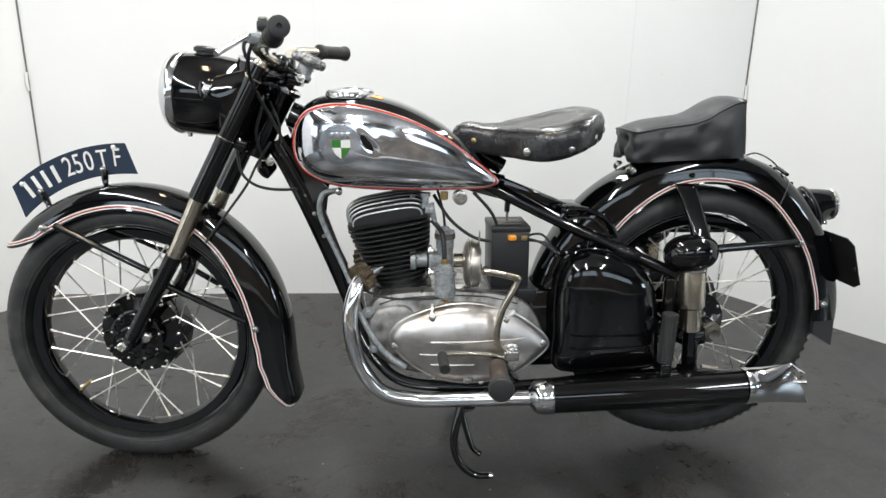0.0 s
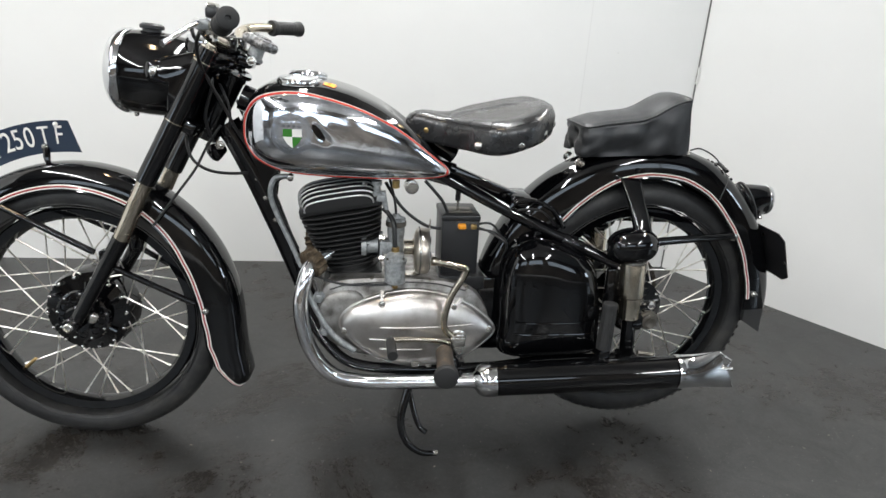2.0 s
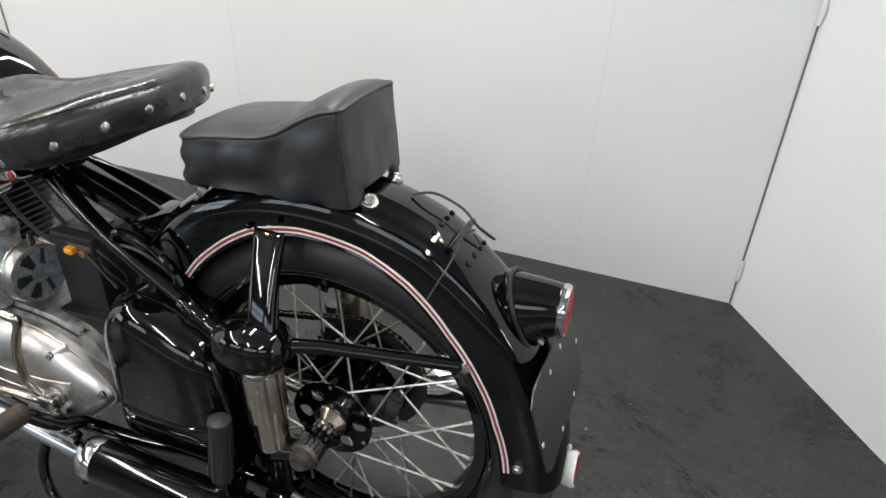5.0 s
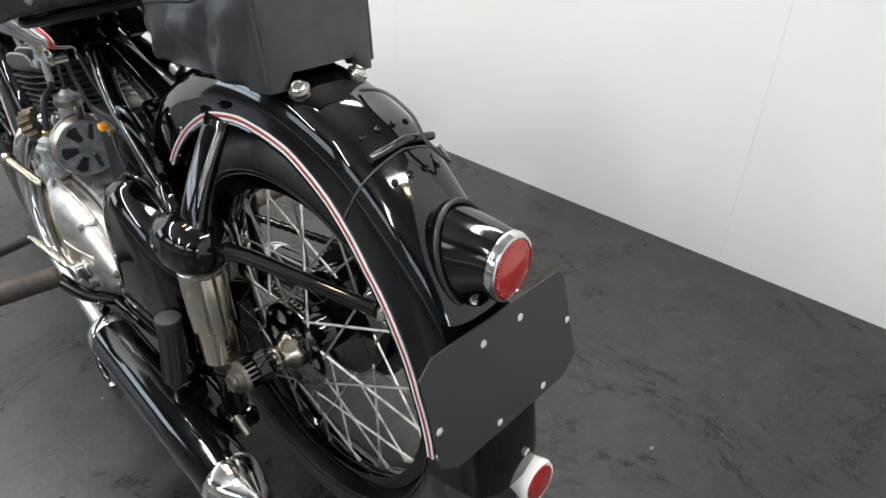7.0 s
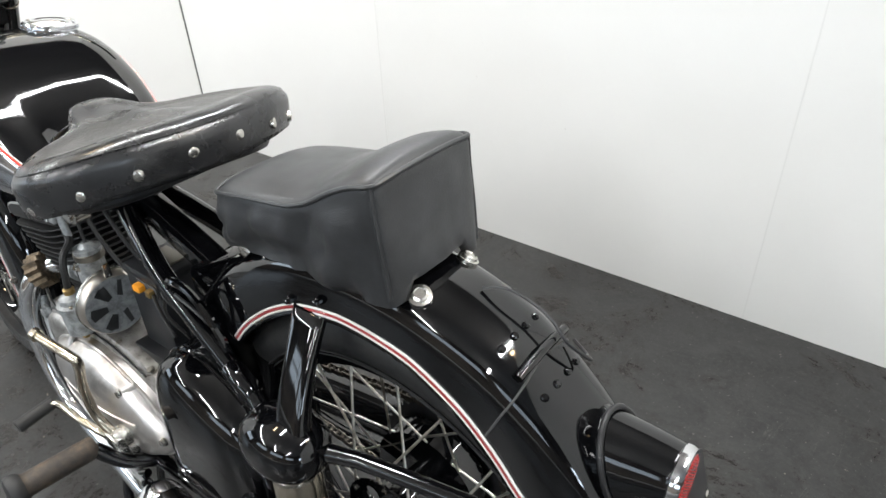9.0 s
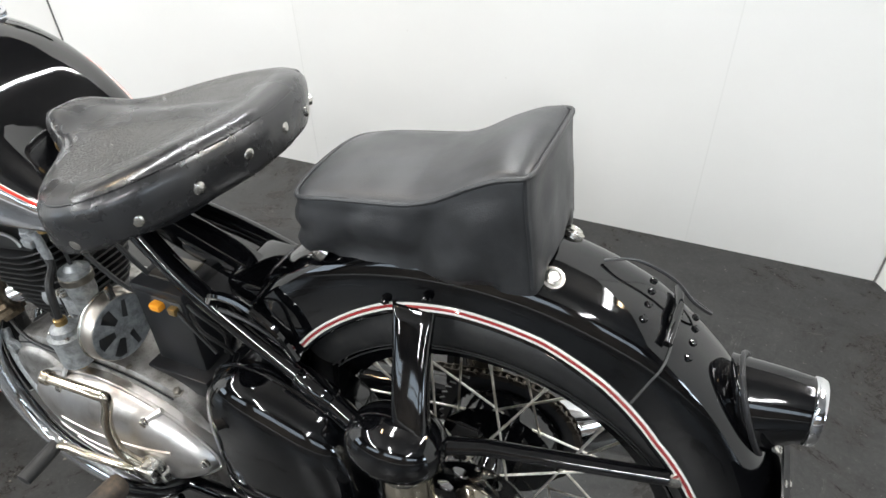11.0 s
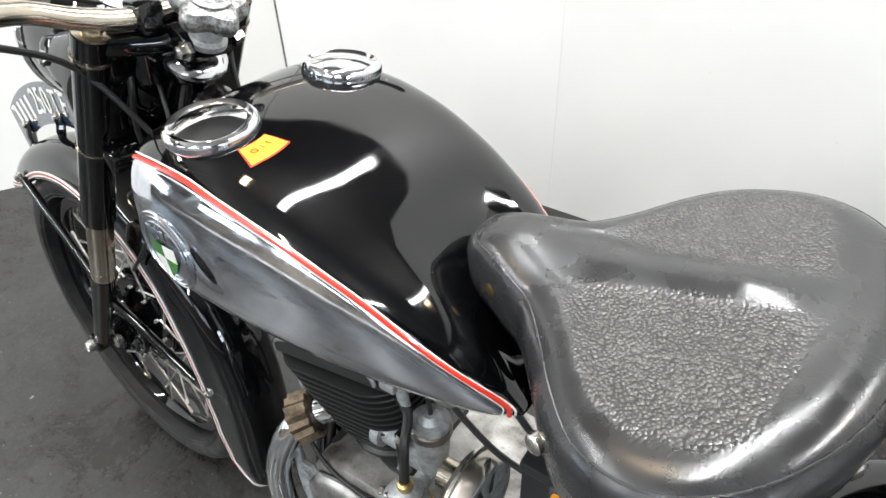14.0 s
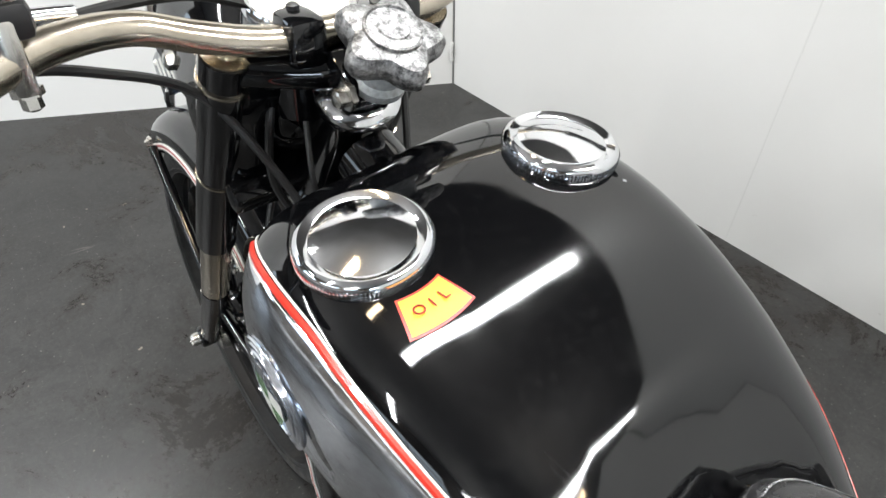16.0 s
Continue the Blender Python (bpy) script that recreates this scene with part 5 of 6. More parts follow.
# plunger suspension
for s in (-1, 1):
    unit = part("plunger", tube([(-0.052, 0.137 * s, 0.42), (-0.044, 0.137 * s, 0.225)], [0.017, 0.019], 20), PAINT, moto, "plated rear plunger under a black egg-shaped cap")
    ex, ez = -0.068, 0.546
    bm = bmesh.new()
    loops = []
    for k in range(17):
        t = math.pi * k / 16
        xx = ex + 0.062 * math.cos(t)
        r = max(math.sin(t) ** 0.74, 0.01)
        ring = []
        for a in np.linspace(0, 2 * math.pi, 32, False):
            ca, sa = math.cos(a), math.sin(a)
            ring.append((xx, 0.137 * s + 0.046 * r * math.copysign(abs(ca) ** 0.88, ca), ez + 0.044 * r * math.copysign(abs(sa) ** 0.88, sa) + 0.004 * math.cos(t)))
        loops.append(ring)
    rings(bm, loops)
    part("cap", bm, PAINT, unit, "glossy black egg-shaped cap", False, 60)
    part("collar", lathe((-0.059, 0.137 * s, 0.512), (0.03, 0, -1), [(0, 0.029), (0.002, 0.0315), (0.008, 0.0315), (0.01, 0.0305)], 28), STEEL, unit)
    part("sleeve", lathe((-0.059, 0.137 * s, 0.504), (0.04, 0, -1), [(0, 0.0305), (0.002, 0.031), (0.088, 0.031), (0.091, 0.0285), (0.093, 0.026), (0.148, 0.026), (0.15, 0.022)], 32), NICKEL, unit, "warm nickel-plated sleeve in two steps")
    part("axle_carrier", tube([(-0.052, 0.137 * s, 0.343), (0.0, 0.122 * s, 0.345)], 0.022, 16), PAINT, unit)
    part("foot", box((-0.045, 0.137 * s, 0.24), (0.05, 0.05, 0.035), 0.008), PAINT, unit)
    part("link_bolt", tube([(-0.02, 0.15 * s, 0.262), (0.02, 0.155 * s, 0.256)], 0.006, 8), DULL, unit)
    part("guard_stay", tube([(-0.03, 0.128 * s, 0.548), (0.03, 0.108 * s, 0.549), (0.23, 0.074 * s, 0.553)], [0.0125, 0.0105, 0.009], 14), PAINT, r_guard)
    bolt(r_guard, (0.236, 0.0695 * s, 0.551), (0, s, 0), 0.009, 0.008)
    bm = bmesh.new()
    loops = []
    for t in np.linspace(0, 1, 12):
        z = 0.575 + 0.125 * t
        x0 = -0.045 - 0.022 * t
        yy = (0.137 - 0.07 * t ** 1.3)
        hw = 0.022 + 0.007 * max(0, t - 0.55) ** 1.5 * 2
        loops.append([(x0 + hw * math.copysign(abs(math.cos(a)) ** 0.5, math.cos(a)), s * (yy + 0.015 * (1 - 0.45 * t) * math.copysign(abs(math.sin(a)) ** 0.7, math.sin(a))), z) for a in np.linspace(0, 2 * math.pi, 32, False)])
    rings(bm, loops)
    part("upright", bm, PAINT, r_guard, "", False, 60)
    for x, z in ((-0.102, 0.7), (-0.05, 0.719)):
        bolt(r_guard, (x, 0.0705 * s, z), (0, s, 0), 0.0038, 0.004, PAINT)
r_axle = part("rear_axle", tube([(0, -0.15, 0.347), (0, 0.15, 0.347)], 0.009, 12), STEEL, moto, "plated wheel axle")
part("axle_nut", lathe((0, -0.143, 0.347), (0, -1, 0), [(-0.02, 0.026), (-0.004, 0.026), (0, 0.024), (0.001, 0.019), (0.008, 0.019), (0.009, 0.013), (0.015, 0.013), (0.013, 0.007)], 20), DULL, r_axle, "dull brownish axle nut")
part("carrier_sleeve", lathe((0, -0.14, 0.347), (0, 1, 0), [(0, 0.022), (0.003, 0.026), (0.04, 0.026), (0.046, 0.022)], 24), PAINT, r_axle, "")
part("spindle_cone", lathe((0, -0.094, 0.347), (0, 1, 0), [(0, 0.022), (0.006, 0.0185), (0.024, 0.0205), (0.034, 0.03), (0.038, 0.031), (0.042, 0.03)], 28), NICKEL, r_axle, "bright flared axle sleeve")

# rear guard hinge, tail lamp, plate and flap
hx, hz = 0.198, 0.722
seam = []
for k in range(31):
    f = -1 + 2 * k / 30
    t = math.radians(61.5 - 2.0 * abs(f))
    q = min(abs(f) / 0.72, 1)
    r = r_crest(61) - 0.036 * (1 - math.sqrt(max(0, 1 - q ** 2.4))) if abs(f) < 0.72 else r_crest(61) - 0.036 - (abs(f) - 0.72) / 0.28 * 0.034
    seam.append(((r + 0.0002) * math.cos(t), math.copysign(RH * (CROWN * q ** 0.92 + (1 - CROWN) * max(0, abs(f) - 0.72) / 0.28), f) if abs(f) > 1e-6 else 0.0, 0.347 + (r + 0.0002) * math.sin(t)))
part("hinge_seam", tube(seam, 0.0013, 6), SEAM, r_guard)
hinge = part("hinge", tube([(hx, -0.046, hz - 0.006), (hx + 0.004, 0, hz + 0.004), (hx, 0.046, hz - 0.006)], 0.005, 10), PAINT, r_guard, "black strap hinge with rivets")
for turn in (-4.0, 4.4):
    for y in (-0.033, -0.012, 0.01, 0.031):
        a, rc = math.radians(61.5 + turn), r_crest(61.5 + turn)
        r = rc - 0.036 * (1 - math.sqrt(1 - (abs(y) / (CROWN * RH)) ** (2.4 / 0.92)))
        out = V((math.cos(a), y * 9, math.sin(a))).normalized()
        part("rivet", lathe((r * math.cos(a), y, 0.347 + r * math.sin(a)), out, [(-0.004, 0.0042), (0.0016, 0.0042), (0.0034, 0.0026)], 10), PAINT, hinge)
part("wire_clip", tube([(0.12, 0.01, 0.758), (0.15, 0.018, 0.762), (0.19, 0.022, 0.745), (0.215, 0.02, 0.722), (0.235, 0.035, 0.70), (0.21, 0.045, 0.708)], 0.002, 6, False, 5), SATIN, r_guard, "thin bent wire clip")

tl_o, tl_d = V((0.297, 0, 0.62)), V((0.995, 0, -0.05)).normalized()
tail = part("tail_lamp", bmesh.new(), PAINT, r_guard, "black tail lamp with a chrome rim and red lens")
bm = bmesh.new()
loops = []
for h, ry, rz, dz, lean in ((-0.012, 0.042, 0.054, 0.0, 0.42), (0.002, 0.041, 0.053, 0.001, 0.4), (0.012, 0.0395, 0.05, 0.004, 0.32), (0.024, 0.037, 0.0455, 0.0085, 0.2), (0.036, 0.0345, 0.0415, 0.012, 0.1), (0.046, 0.033, 0.0385, 0.014, 0.03), (0.051, 0.032, 0.0375, 0.0145, 0.0)):
    c = tl_o + tl_d * h + V((0, 0, dz))
    loops.append([(c.x - lean * rz * math.sin(a), ry * math.cos(a), c.z + rz * math.sin(a)) for a in np.linspace(0, 2 * math.pi, 40, False)])
rings(bm, loops)
bm.to_mesh(tail.data)
tail.data.shade_smooth()
bm.free()
rimc = tl_o + tl_d * 0.051 + V((0, 0, 0.0145))


def oval(profile, n=40):
    """Rings about the lamp's axis, narrower than they are high."""
    b2 = bmesh.new()
    rings(b2, [[rimc + tl_d * h + V((0, 0.86 * r * math.cos(a), r * math.sin(a))) for a in np.linspace(0, 2 * math.pi, n, False)] for h, r in profile])
    return b2


part("rim", oval([(-0.004, 0.037), (-0.002, 0.0392), (0.003, 0.0395), (0.0075, 0.0375), (0.008, 0.0345), (0.003, 0.0335)]), CHROME, tail, "chrome lens rim")
part("lens", oval([(0.003, 0.0345), (0.007, 0.033), (0.0095, 0.021), (0.01, 0.001)]), LENS, tail, "faceted red lens")
bm = bmesh.new()
for j in range(-8, 9):
    for k in range(-8, 9):
        y, z = j * 0.004, k * 0.004
        if (y / 0.86) ** 2 + z * z < 0.0305 ** 2:
            p = rimc + tl_d * 0.0075 + V((0, y, z))
            b4 = [bm.verts.new(p + V((0, sy * 0.0019, sz * 0.0019))) for sy, sz in ((-1, -1), (1, -1), (1, 1), (-1, 1))]
            tip = bm.verts.new(p + tl_d * (0.0032 - 1.4 * (y * y + z * z)))
            for i in range(4):
                bm.faces.new((b4[i], b4[(i + 1) % 4], tip))
part("facet_pattern", bm, LENS, tail, "", False, 10)["kind"] = "stuff"
part("flange", tube([(tl_o.x - 0.001 - 0.41 * 0.056 * math.sin(a), 0.0435 * math.cos(a), tl_o.z + 0.001 + 0.056 * math.sin(a)) for a in np.linspace(0, 2 * math.pi, 40, False)], 0.0032, 8, True), SATIN, tail)
for y, z in ((0, 0.046), (-0.026, -0.03)):
    bolt(tail, (rimc.x - 0.02 if z < 0 else tl_o.x - 0.006, y, tl_o.z + z), (0.5, y * 20, z * 10), 0.0035, 0.003)

tilt = Matrix.Rotation(radians(-17), 4, "Y")
bm = bmesh.new()
outline = [(-0.122, -0.052), (-0.1, -0.066), (0.09, -0.066), (0.12, -0.05), (0.122, 0.058), (0.112, 0.066), (-0.1, 0.066), (-0.122, 0.052)]
rings(bm, [[(x, y, z) for y, z in outline] for x in (-0.0012, 0.0012)])
plate_m = Matrix.Translation((0.358, 0, 0.504)) @ tilt
for v in bm.verts:
    v.co = plate_m @ v.co
rplate = part("rear_plate", bm, SATIN, r_guard, "blank satin-black plate with bright screws")
for y, z in ((-0.114, -0.012), (0.114, 0.0), (0.033, 0.044), (-0.03, 0.044), (0.05, -0.056), (-0.03, -0.056)):
    p = plate_m @ V((0.001, y, z))
    part("screw", lathe(p, (0.956, 0, 0.29), [(-0.003, 0.005), (0.0015, 0.005), (0.0025, 0.003)], 12), STEEL, rplate)
flap = part("mud_flap", plate_from([(0.318, 0.38), (0.37, 0.37), (0.372, 0.268), (0.318, 0.302)], -0.055, 0.055, 0.003), FLAP, r_guard, "stiff grey rubber mud flap")
refl = part("reflector", lathe((0.393, 0.028, 0.318), (0.97, 0, 0.07), [(-0.024, 0.024), (-0.006, 0.028), (0.004, 0.03), (0.009, 0.028), (0.008, 0.024)], 32), WHITE, r_guard, "round red reflector with a white rim")
part("lens", lathe((0.393, 0.028, 0.318), (0.97, 0, 0.07), [(0.004, 0.0255), (0.01, 0.024), (0.0115, 0.01), (0.0116, 0.001)], 28), LENS, refl)
bolt(r_guard, (0.384, 0.012, 0.377), (1, 0, 0.1), 0.006, 0.005)
bolt(r_guard, (0.325, -0.0705, 0.388), (0, -1, 0), 0.006, 0.005)

# ---- engine ----
case_line = [(-0.822, 0.31), (-0.825, 0.4), (-0.785, 0.445), (-0.62, 0.452), (-0.47, 0.43), (-0.41, 0.36), (-0.41, 0.29), (-0.48, 0.245), (-0.62, 0.235), (-0.75, 0.255)]
o = [(p.x, p.z) for p in spline([(x, 0, z) for x, z in case_line], 6, True)]
cxx, czz = -0.61, 0.33
bm = bmesh.new()
rings(bm, [[(cxx + (x - cxx) * f, y, czz + (z - czz) * f) for x, z in o] for y, f in ((-0.112, 0.9), (-0.105, 0.985), (-0.09, 1.0), (0.09, 1.0), (0.105, 0.985), (0.112, 0.9))])
engine = part("engine_case", bm, CAST, moto, "cast aluminium engine case with a polished cover")
COVER = [(-0.776, 0.342), (-0.752, 0.385), (-0.685, 0.415), (-0.605, 0.429), (-0.524, 0.417), (-0.455, 0.386), (-0.4, 0.335), (-0.41, 0.298), (-0.492, 0.241), (-0.589, 0.227), (-0.671, 0.244), (-0.739, 0.289)]
cover = part("side_cover", egg(COVER, -0.128, -0.172, 2.0, 0.03), ALLOY, engine, "polished egg-shaped aluminium cover with two ribs", False, 50)
cl = [(p.x, p.z) for p in spline([(x, 0, z) for x, z in COVER], 6, True)]
part("flange", tube([(x, -0.127, z) for x, z in cl], 0.0035, 8, True), ALLOY, cover)


def cover_y(x, z):
    cx, cz = sum(p[0] for p in cl) / len(cl), sum(p[1] for p in cl) / len(cl)
    a = math.atan2(z - cz, x - cx)
    best = min(cl, key=lambda p: abs(math.atan2(math.sin(math.atan2(p[1] - cz, p[0] - cx) - a), math.cos(math.atan2(p[1] - cz, p[0] - cx) - a))))
    f = min(math.hypot(x - cx, z - cz) / math.hypot(best[0] - cx, best[1] - cz), 0.99)
    return -0.128 - 0.044 * math.sqrt(1 - f * f)


for z, x0, x1 in ((0.349, -0.68, -0.46), (0.317, -0.706, -0.47), (0.290, -0.68, -0.58)):
    part("rib", tube([(x, cover_y(x, z) - 0.0002, z + 0.01 * (x + 0.58)) for x in np.linspace(x0, x1, 18)], 0.0024, 8), ALLOY, cover)
for x, z in ((-0.676, 0.401), (-0.764, 0.33), (-0.672, 0.25), (-0.413, 0.33), (-0.504, 0.392), (-0.558, 0.234)):
    part("screw", lathe((x, cover_y(x, z) + 0.003, z), (0, -1, 0), [(-0.003, 0.009), (0.001, 0.009), (0.002, 0.0065), (0.005, 0.0065), (0.006, 0.004)], 14), STEEL, cover)
for (x, z), (x2, z2) in (((-0.676, 0.402), (-0.674, 0.428)), ((-0.504, 0.393), (-0.482, 0.407))):
    part("boss", tube([(x, cover_y(x, z) + 0.004, z), (x2, cover_y(x2, z2) + 0.006, z2)], 0.0055, 8), ALLOY, cover)
part("drain_bolt", lathe((-0.593, cover_y(-0.593, 0.246), 0.246), (0, -1, 0), [(-0.002, 0.012), (0.002, 0.012), (0.003, 0.009), (0.008, 0.009), (0.009, 0.006)], 6), STEEL, cover)
part("front_cover", egg([(-0.822, 0.33), (-0.825, 0.39), (-0.79, 0.42), (-0.73, 0.42), (-0.7, 0.36), (-0.73, 0.3), (-0.785, 0.29)], -0.108, -0.128, 2.4, 0.02), CAST, engine, "", False, 50)
part("front_pipe", tube([(-0.855, -0.10, 0.425), (-0.83, -0.115, 0.37), (-0.79, -0.125, 0.31), (-0.74, -0.13, 0.27)], 0.0075, 10, False, 5), ZINC, engine)
for x, z in ((-0.77, 0.437), (-0.7, 0.4455), (-0.56, 0.439), (-0.47, 0.424)):
    bolt(engine, (x, -0.1, z), (0, -0.3, 1), 0.0065, 0.007, DULL)
part("case_joint", tube([(x, -0.1125, z) for x, z in ((-0.8, 0.425), (-0.76, 0.437), (-0.7, 0.442), (-0.62, 0.4435), (-0.54, 0.438), (-0.47, 0.42))], 0.0016, 6, False, 4), SATIN, engine)
bolt(engine, (-0.825, -0.112, 0.405), (0, -1, 0), 0.011, 0.008, ZINC)
bolt(engine, (-0.815, -0.112, 0.315), (0, -1, 0), 0.009, 0.008, ZINC)

# cylinder with fins
AX = V((-0.17, 0, 0.985)).normalized()
CB = V((-0.745, 0, 0.44))
ct = Matrix.Rotation(-math.asin(0.17), 4, "Y")
cylinder = part("cylinder", lathe(CB, AX, [(-0.01, 0.068), (0.015, 0.068), (0.02, 0.062), (0.19, 0.07)], 32), IRON, moto, "finned black cylinder leaning forward")


def rounded(hx_, hy_, r, n=6):
    out = []
    for sx, sy, a0 in ((1, 1, 0), (-1, 1, 90), (-1, -1, 180), (1, -1, 270)):
        for k in range(n + 1):
            a = math.radians(a0 + 90 * k / n)
            out.append((sx * (hx_ - r) + r * math.cos(a), sy * (hy_ - r) + r * math.sin(a)))
    return out


for k in range(12):
    h = 0.030 + 0.0124 * k
    s = 0.68 + 0.32 * (k / 11) ** 0.8
    bm = bmesh.new()
    o = rounded(0.1 * s, 0.1 * s, 0.05)
    rings(bm, [[(x * f, y * f, z) for x, y in o] for f, z in ((0.96, -0.0022), (0.995, -0.0016), (1.0, 0), (0.995, 0.0016), (0.96, 0.0022))])
    m = Matrix.Translation(CB + AX * h) @ ct
    bmesh.ops.transform(bm, matrix=m, verts=bm.verts)
    part("fin", bm, IRON, cylinder)
HB_ = CB + AX * 0.177
headp = part("cylinder_head", box(HB_ + AX * 0.006, (0.19, 0.18, 0.02), 0.006, ct), IRON, cylinder, "black finned head with polished fin edges")
for k in range(11):
    y = -0.093 + 0.0186 * k
    arch = []
    n = 20
    hh = 0.050 - 0.027 * abs(y / 0.093) ** 1.5
    for i in range(n + 1):
        t = math.pi * i / n
        arch.append((-0.1 * math.copysign(abs(math.cos(t)) ** 0.55, math.cos(t)) * (1 - 0.2 * abs(y / 0.093) ** 1.5), hh * math.sin(t) ** 0.62))
    bm = bmesh.new()
    rings(bm, [[(x, y + dy, z) for x, z in arch] for dy in (-0.0022, 0.0022)])
    m = Matrix.Translation(HB_ + AX * 0.008) @ ct
    bmesh.ops.transform(bm, matrix=m, verts=bm.verts)
    part("fin", bm, IRON, headp)
    bm = tube([m @ V((x, y, z)) for x, z in arch], 0.0027, 8)
    part("fin_edge", bm, FINEDGE, headp, "polished fin edge")
plug = part("spark_plug", lathe(HB_ + V((0.05, -0.03, 0.03)), (0.3, -0.3, 0.9), [(0, 0.011), (0.012, 0.011), (0.013, 0.007), (0.03, 0.006)], 12), WHITE, cylinder)
part("cylinder_base", box(CB - AX * 0.006, (0.145, 0.15, 0.03), 0.008, ct), IRON, cylinder)

# exhausts
for s in (-1, 1):
    path = spline([(-0.8, 0.055 * s, 0.5), (-0.838, 0.088 * s, 0.485), (-0.858, 0.115 * s, 0.447), (-0.868, 0.13 * s, 0.38), (-0.85, 0.137 * s, 0.29), (-0.8, 0.142 * s, 0.218), (-0.727, 0.148 * s, 0.196), (-0.63, 0.158 * s, 0.197), (-0.43, 0.18 * s, 0.208)], 10)
    ex = part("exhaust_pipe", tube(path, 0.0182, 20), CHROME, moto, "bent chrome exhaust pipe with a browned finned nut")
    bm = bmesh.new()
    d = V((-0.034, 0.03 * s, -0.018)).normalized()
    o_ = V((-0.838, 0.086 * s, 0.486))
    loops = []
    for h, r in ((-0.016, 0.03), (-0.014, 0.034), (0.014, 0.036), (0.016, 0.031)):
        dd, a, b = axes_for(d)
        loops.append([o_ + dd * h + (r * (1 - 0.13 * (k % 2))) * (a * math.cos(math.pi * k / 14) + b * math.sin(math.pi * k / 14)) for k in range(28)])
    rings(bm, loops)
    part("finned_nut", bm, RUST, ex, "browned finned exhaust nut", False, 20)
    a, b = V((-0.445, 0.178 * s, 0.208)), V((0.052, 0.21 * s, 0.238))
    d = (b - a).normalized()
    muf = part("silencer", tube([a + d * 0.05, b], [0.041, 0.041], 32), PAINT, moto, "black silencer with chrome cap and fishtail")
    part("front_cap", lathe(a, d, [(-0.004, 0.021), (0.0, 0.024), (0.006, 0.034), (0.016, 0.04), (0.03, 0.0425), (0.05, 0.0425), (0.052, 0.0415)], 32), CHROME, muf, "rounded chrome cap")
    bm = bmesh.new()
    loops = []
    for h, ry, rz, rake in ((0.0, 0.0425, 0.0425, 0), (0.014, 0.043, 0.043, 0), (0.017, 0.0415, 0.0415, 0), (0.05, 0.036, 0.0425, 0.04), (0.085, 0.026, 0.046, 0.1), (0.115, 0.016, 0.05, 0.2), (0.134, 0.009, 0.0525, 0.26)):
        c = b + d * h
        loops.append([(c.x - rake * (0.11 + 0.02 * math.cos(2 * t)) * math.sin(t), c.y + ry * math.cos(t), c.z + rz * math.sin(t)) for t in np.linspace(0, 2 * math.pi, 32, False)])
    rings(bm, loops)
    ft = part("fishtail", bm, CHROME, muf, "polished fishtail end", False, 50)
    e0_ = b + d * 0.134
    part("mouth_strip", tube([e0_ + V((-0.028, 0, 0.05)), e0_ + V((0.01, 0, 0.024)), e0_ + V((-0.002, 0.004 * s, 0.0)), e0_ + V((0.012, 0, -0.02)), e0_ + V((0.028, 0, -0.05))], 0.0032, 8), CHROME, ft)
    part("tail_bolt", tube([e0_ + V((-0.02, 0.01 * s, 0.008)), e0_ + V((0.0, 0.016 * s, 0.01)), e0_ + V((0.006, 0.017 * s, 0.011))], [0.004, 0.004, 0.007], 8), STEEL, ft)
    part("hanger", tube([(-0.11, 0.15 * s, 0.235), (-0.115, 0.175 * s, 0.222)], 0.012, 10), PAINT, muf)

# carburettor and air filter
carb = part("carburettor", lathe((-0.642, -0.068, 0.5), (0, 0, 1), [(-0.002, 0.019), (0.045, 0.019), (0.05, 0.021), (0.075, 0.021), (0.08, 0.023), (0.092, 0.023), (0.094, 0.014), (0.102, 0.008)], 24), ZINC, moto, "grey cast carburettor with a round float bowl")
part("float_bowl", lathe((-0.645, -0.118, 0.445), (0, 0, 1), [(-0.004, 0.014), (0, 0.021), (0.003, 0.0245), (0.05, 0.0245), (0.052, 0.0275), (0.06, 0.0275), (0.063, 0.021), (0.072, 0.02), (0.08, 0.008)], 28), ZINC, carb, "round grey float bowl")
part("intake", lathe((-0.725, -0.06, 0.52), (1, 0, 0), [(0, 0.026), (0.012, 0.026), (0.014, 0.019), (0.07, 0.019)], 24), ZINC, carb)
part("flange", box((-0.677, -0.062, 0.519), (0.01, 0.044, 0.066), 0.004), ZINC, carb)
part("bowl_arm", tube([(-0.642, -0.07, 0.505), (-0.645, -0.118, 0.5)], 0.011, 12), ZINC, carb)
part("mixing_body", box((-0.655, -0.068, 0.52), (0.052, 0.034, 0.034), 0.008), ZINC, carb)
part("gasket", box((-0.6835, -0.061, 0.519), (0.003, 0.046, 0.068), 0.0008), SATIN, carb)
for z in (0.545, 0.493):
    bolt(carb, (-0.676, -0.08, z), (0.9, -0.4, 0), 0.0065, 0.008, STEEL)
part("jet_plug", lathe((-0.645, -0.118, 0.43), (0, 0, 1), [(0, 0.006), (0.004, 0.0075), (0.012, 0.0075), (0.014, 0.012)], 6), BRASS, carb, "brass hexagon plug")
part("banjo", lathe((-0.645, -0.118, 0.522), (0, 0, 1), [(0, 0.009), (0.004, 0.0095), (0.011, 0.0095), (0.013, 0.007)], 12), BRASS, carb, "brass fuel union")
for dx, dy in ((0.018, -0.012), (-0.018, -0.012)):
    part("bowl_screw", lathe((-0.645 + dx, -0.118 + dy, 0.504), (0, 0, 1), [(0, 0.004), (0.006, 0.004), (0.007, 0.002)], 8), STEEL, carb)
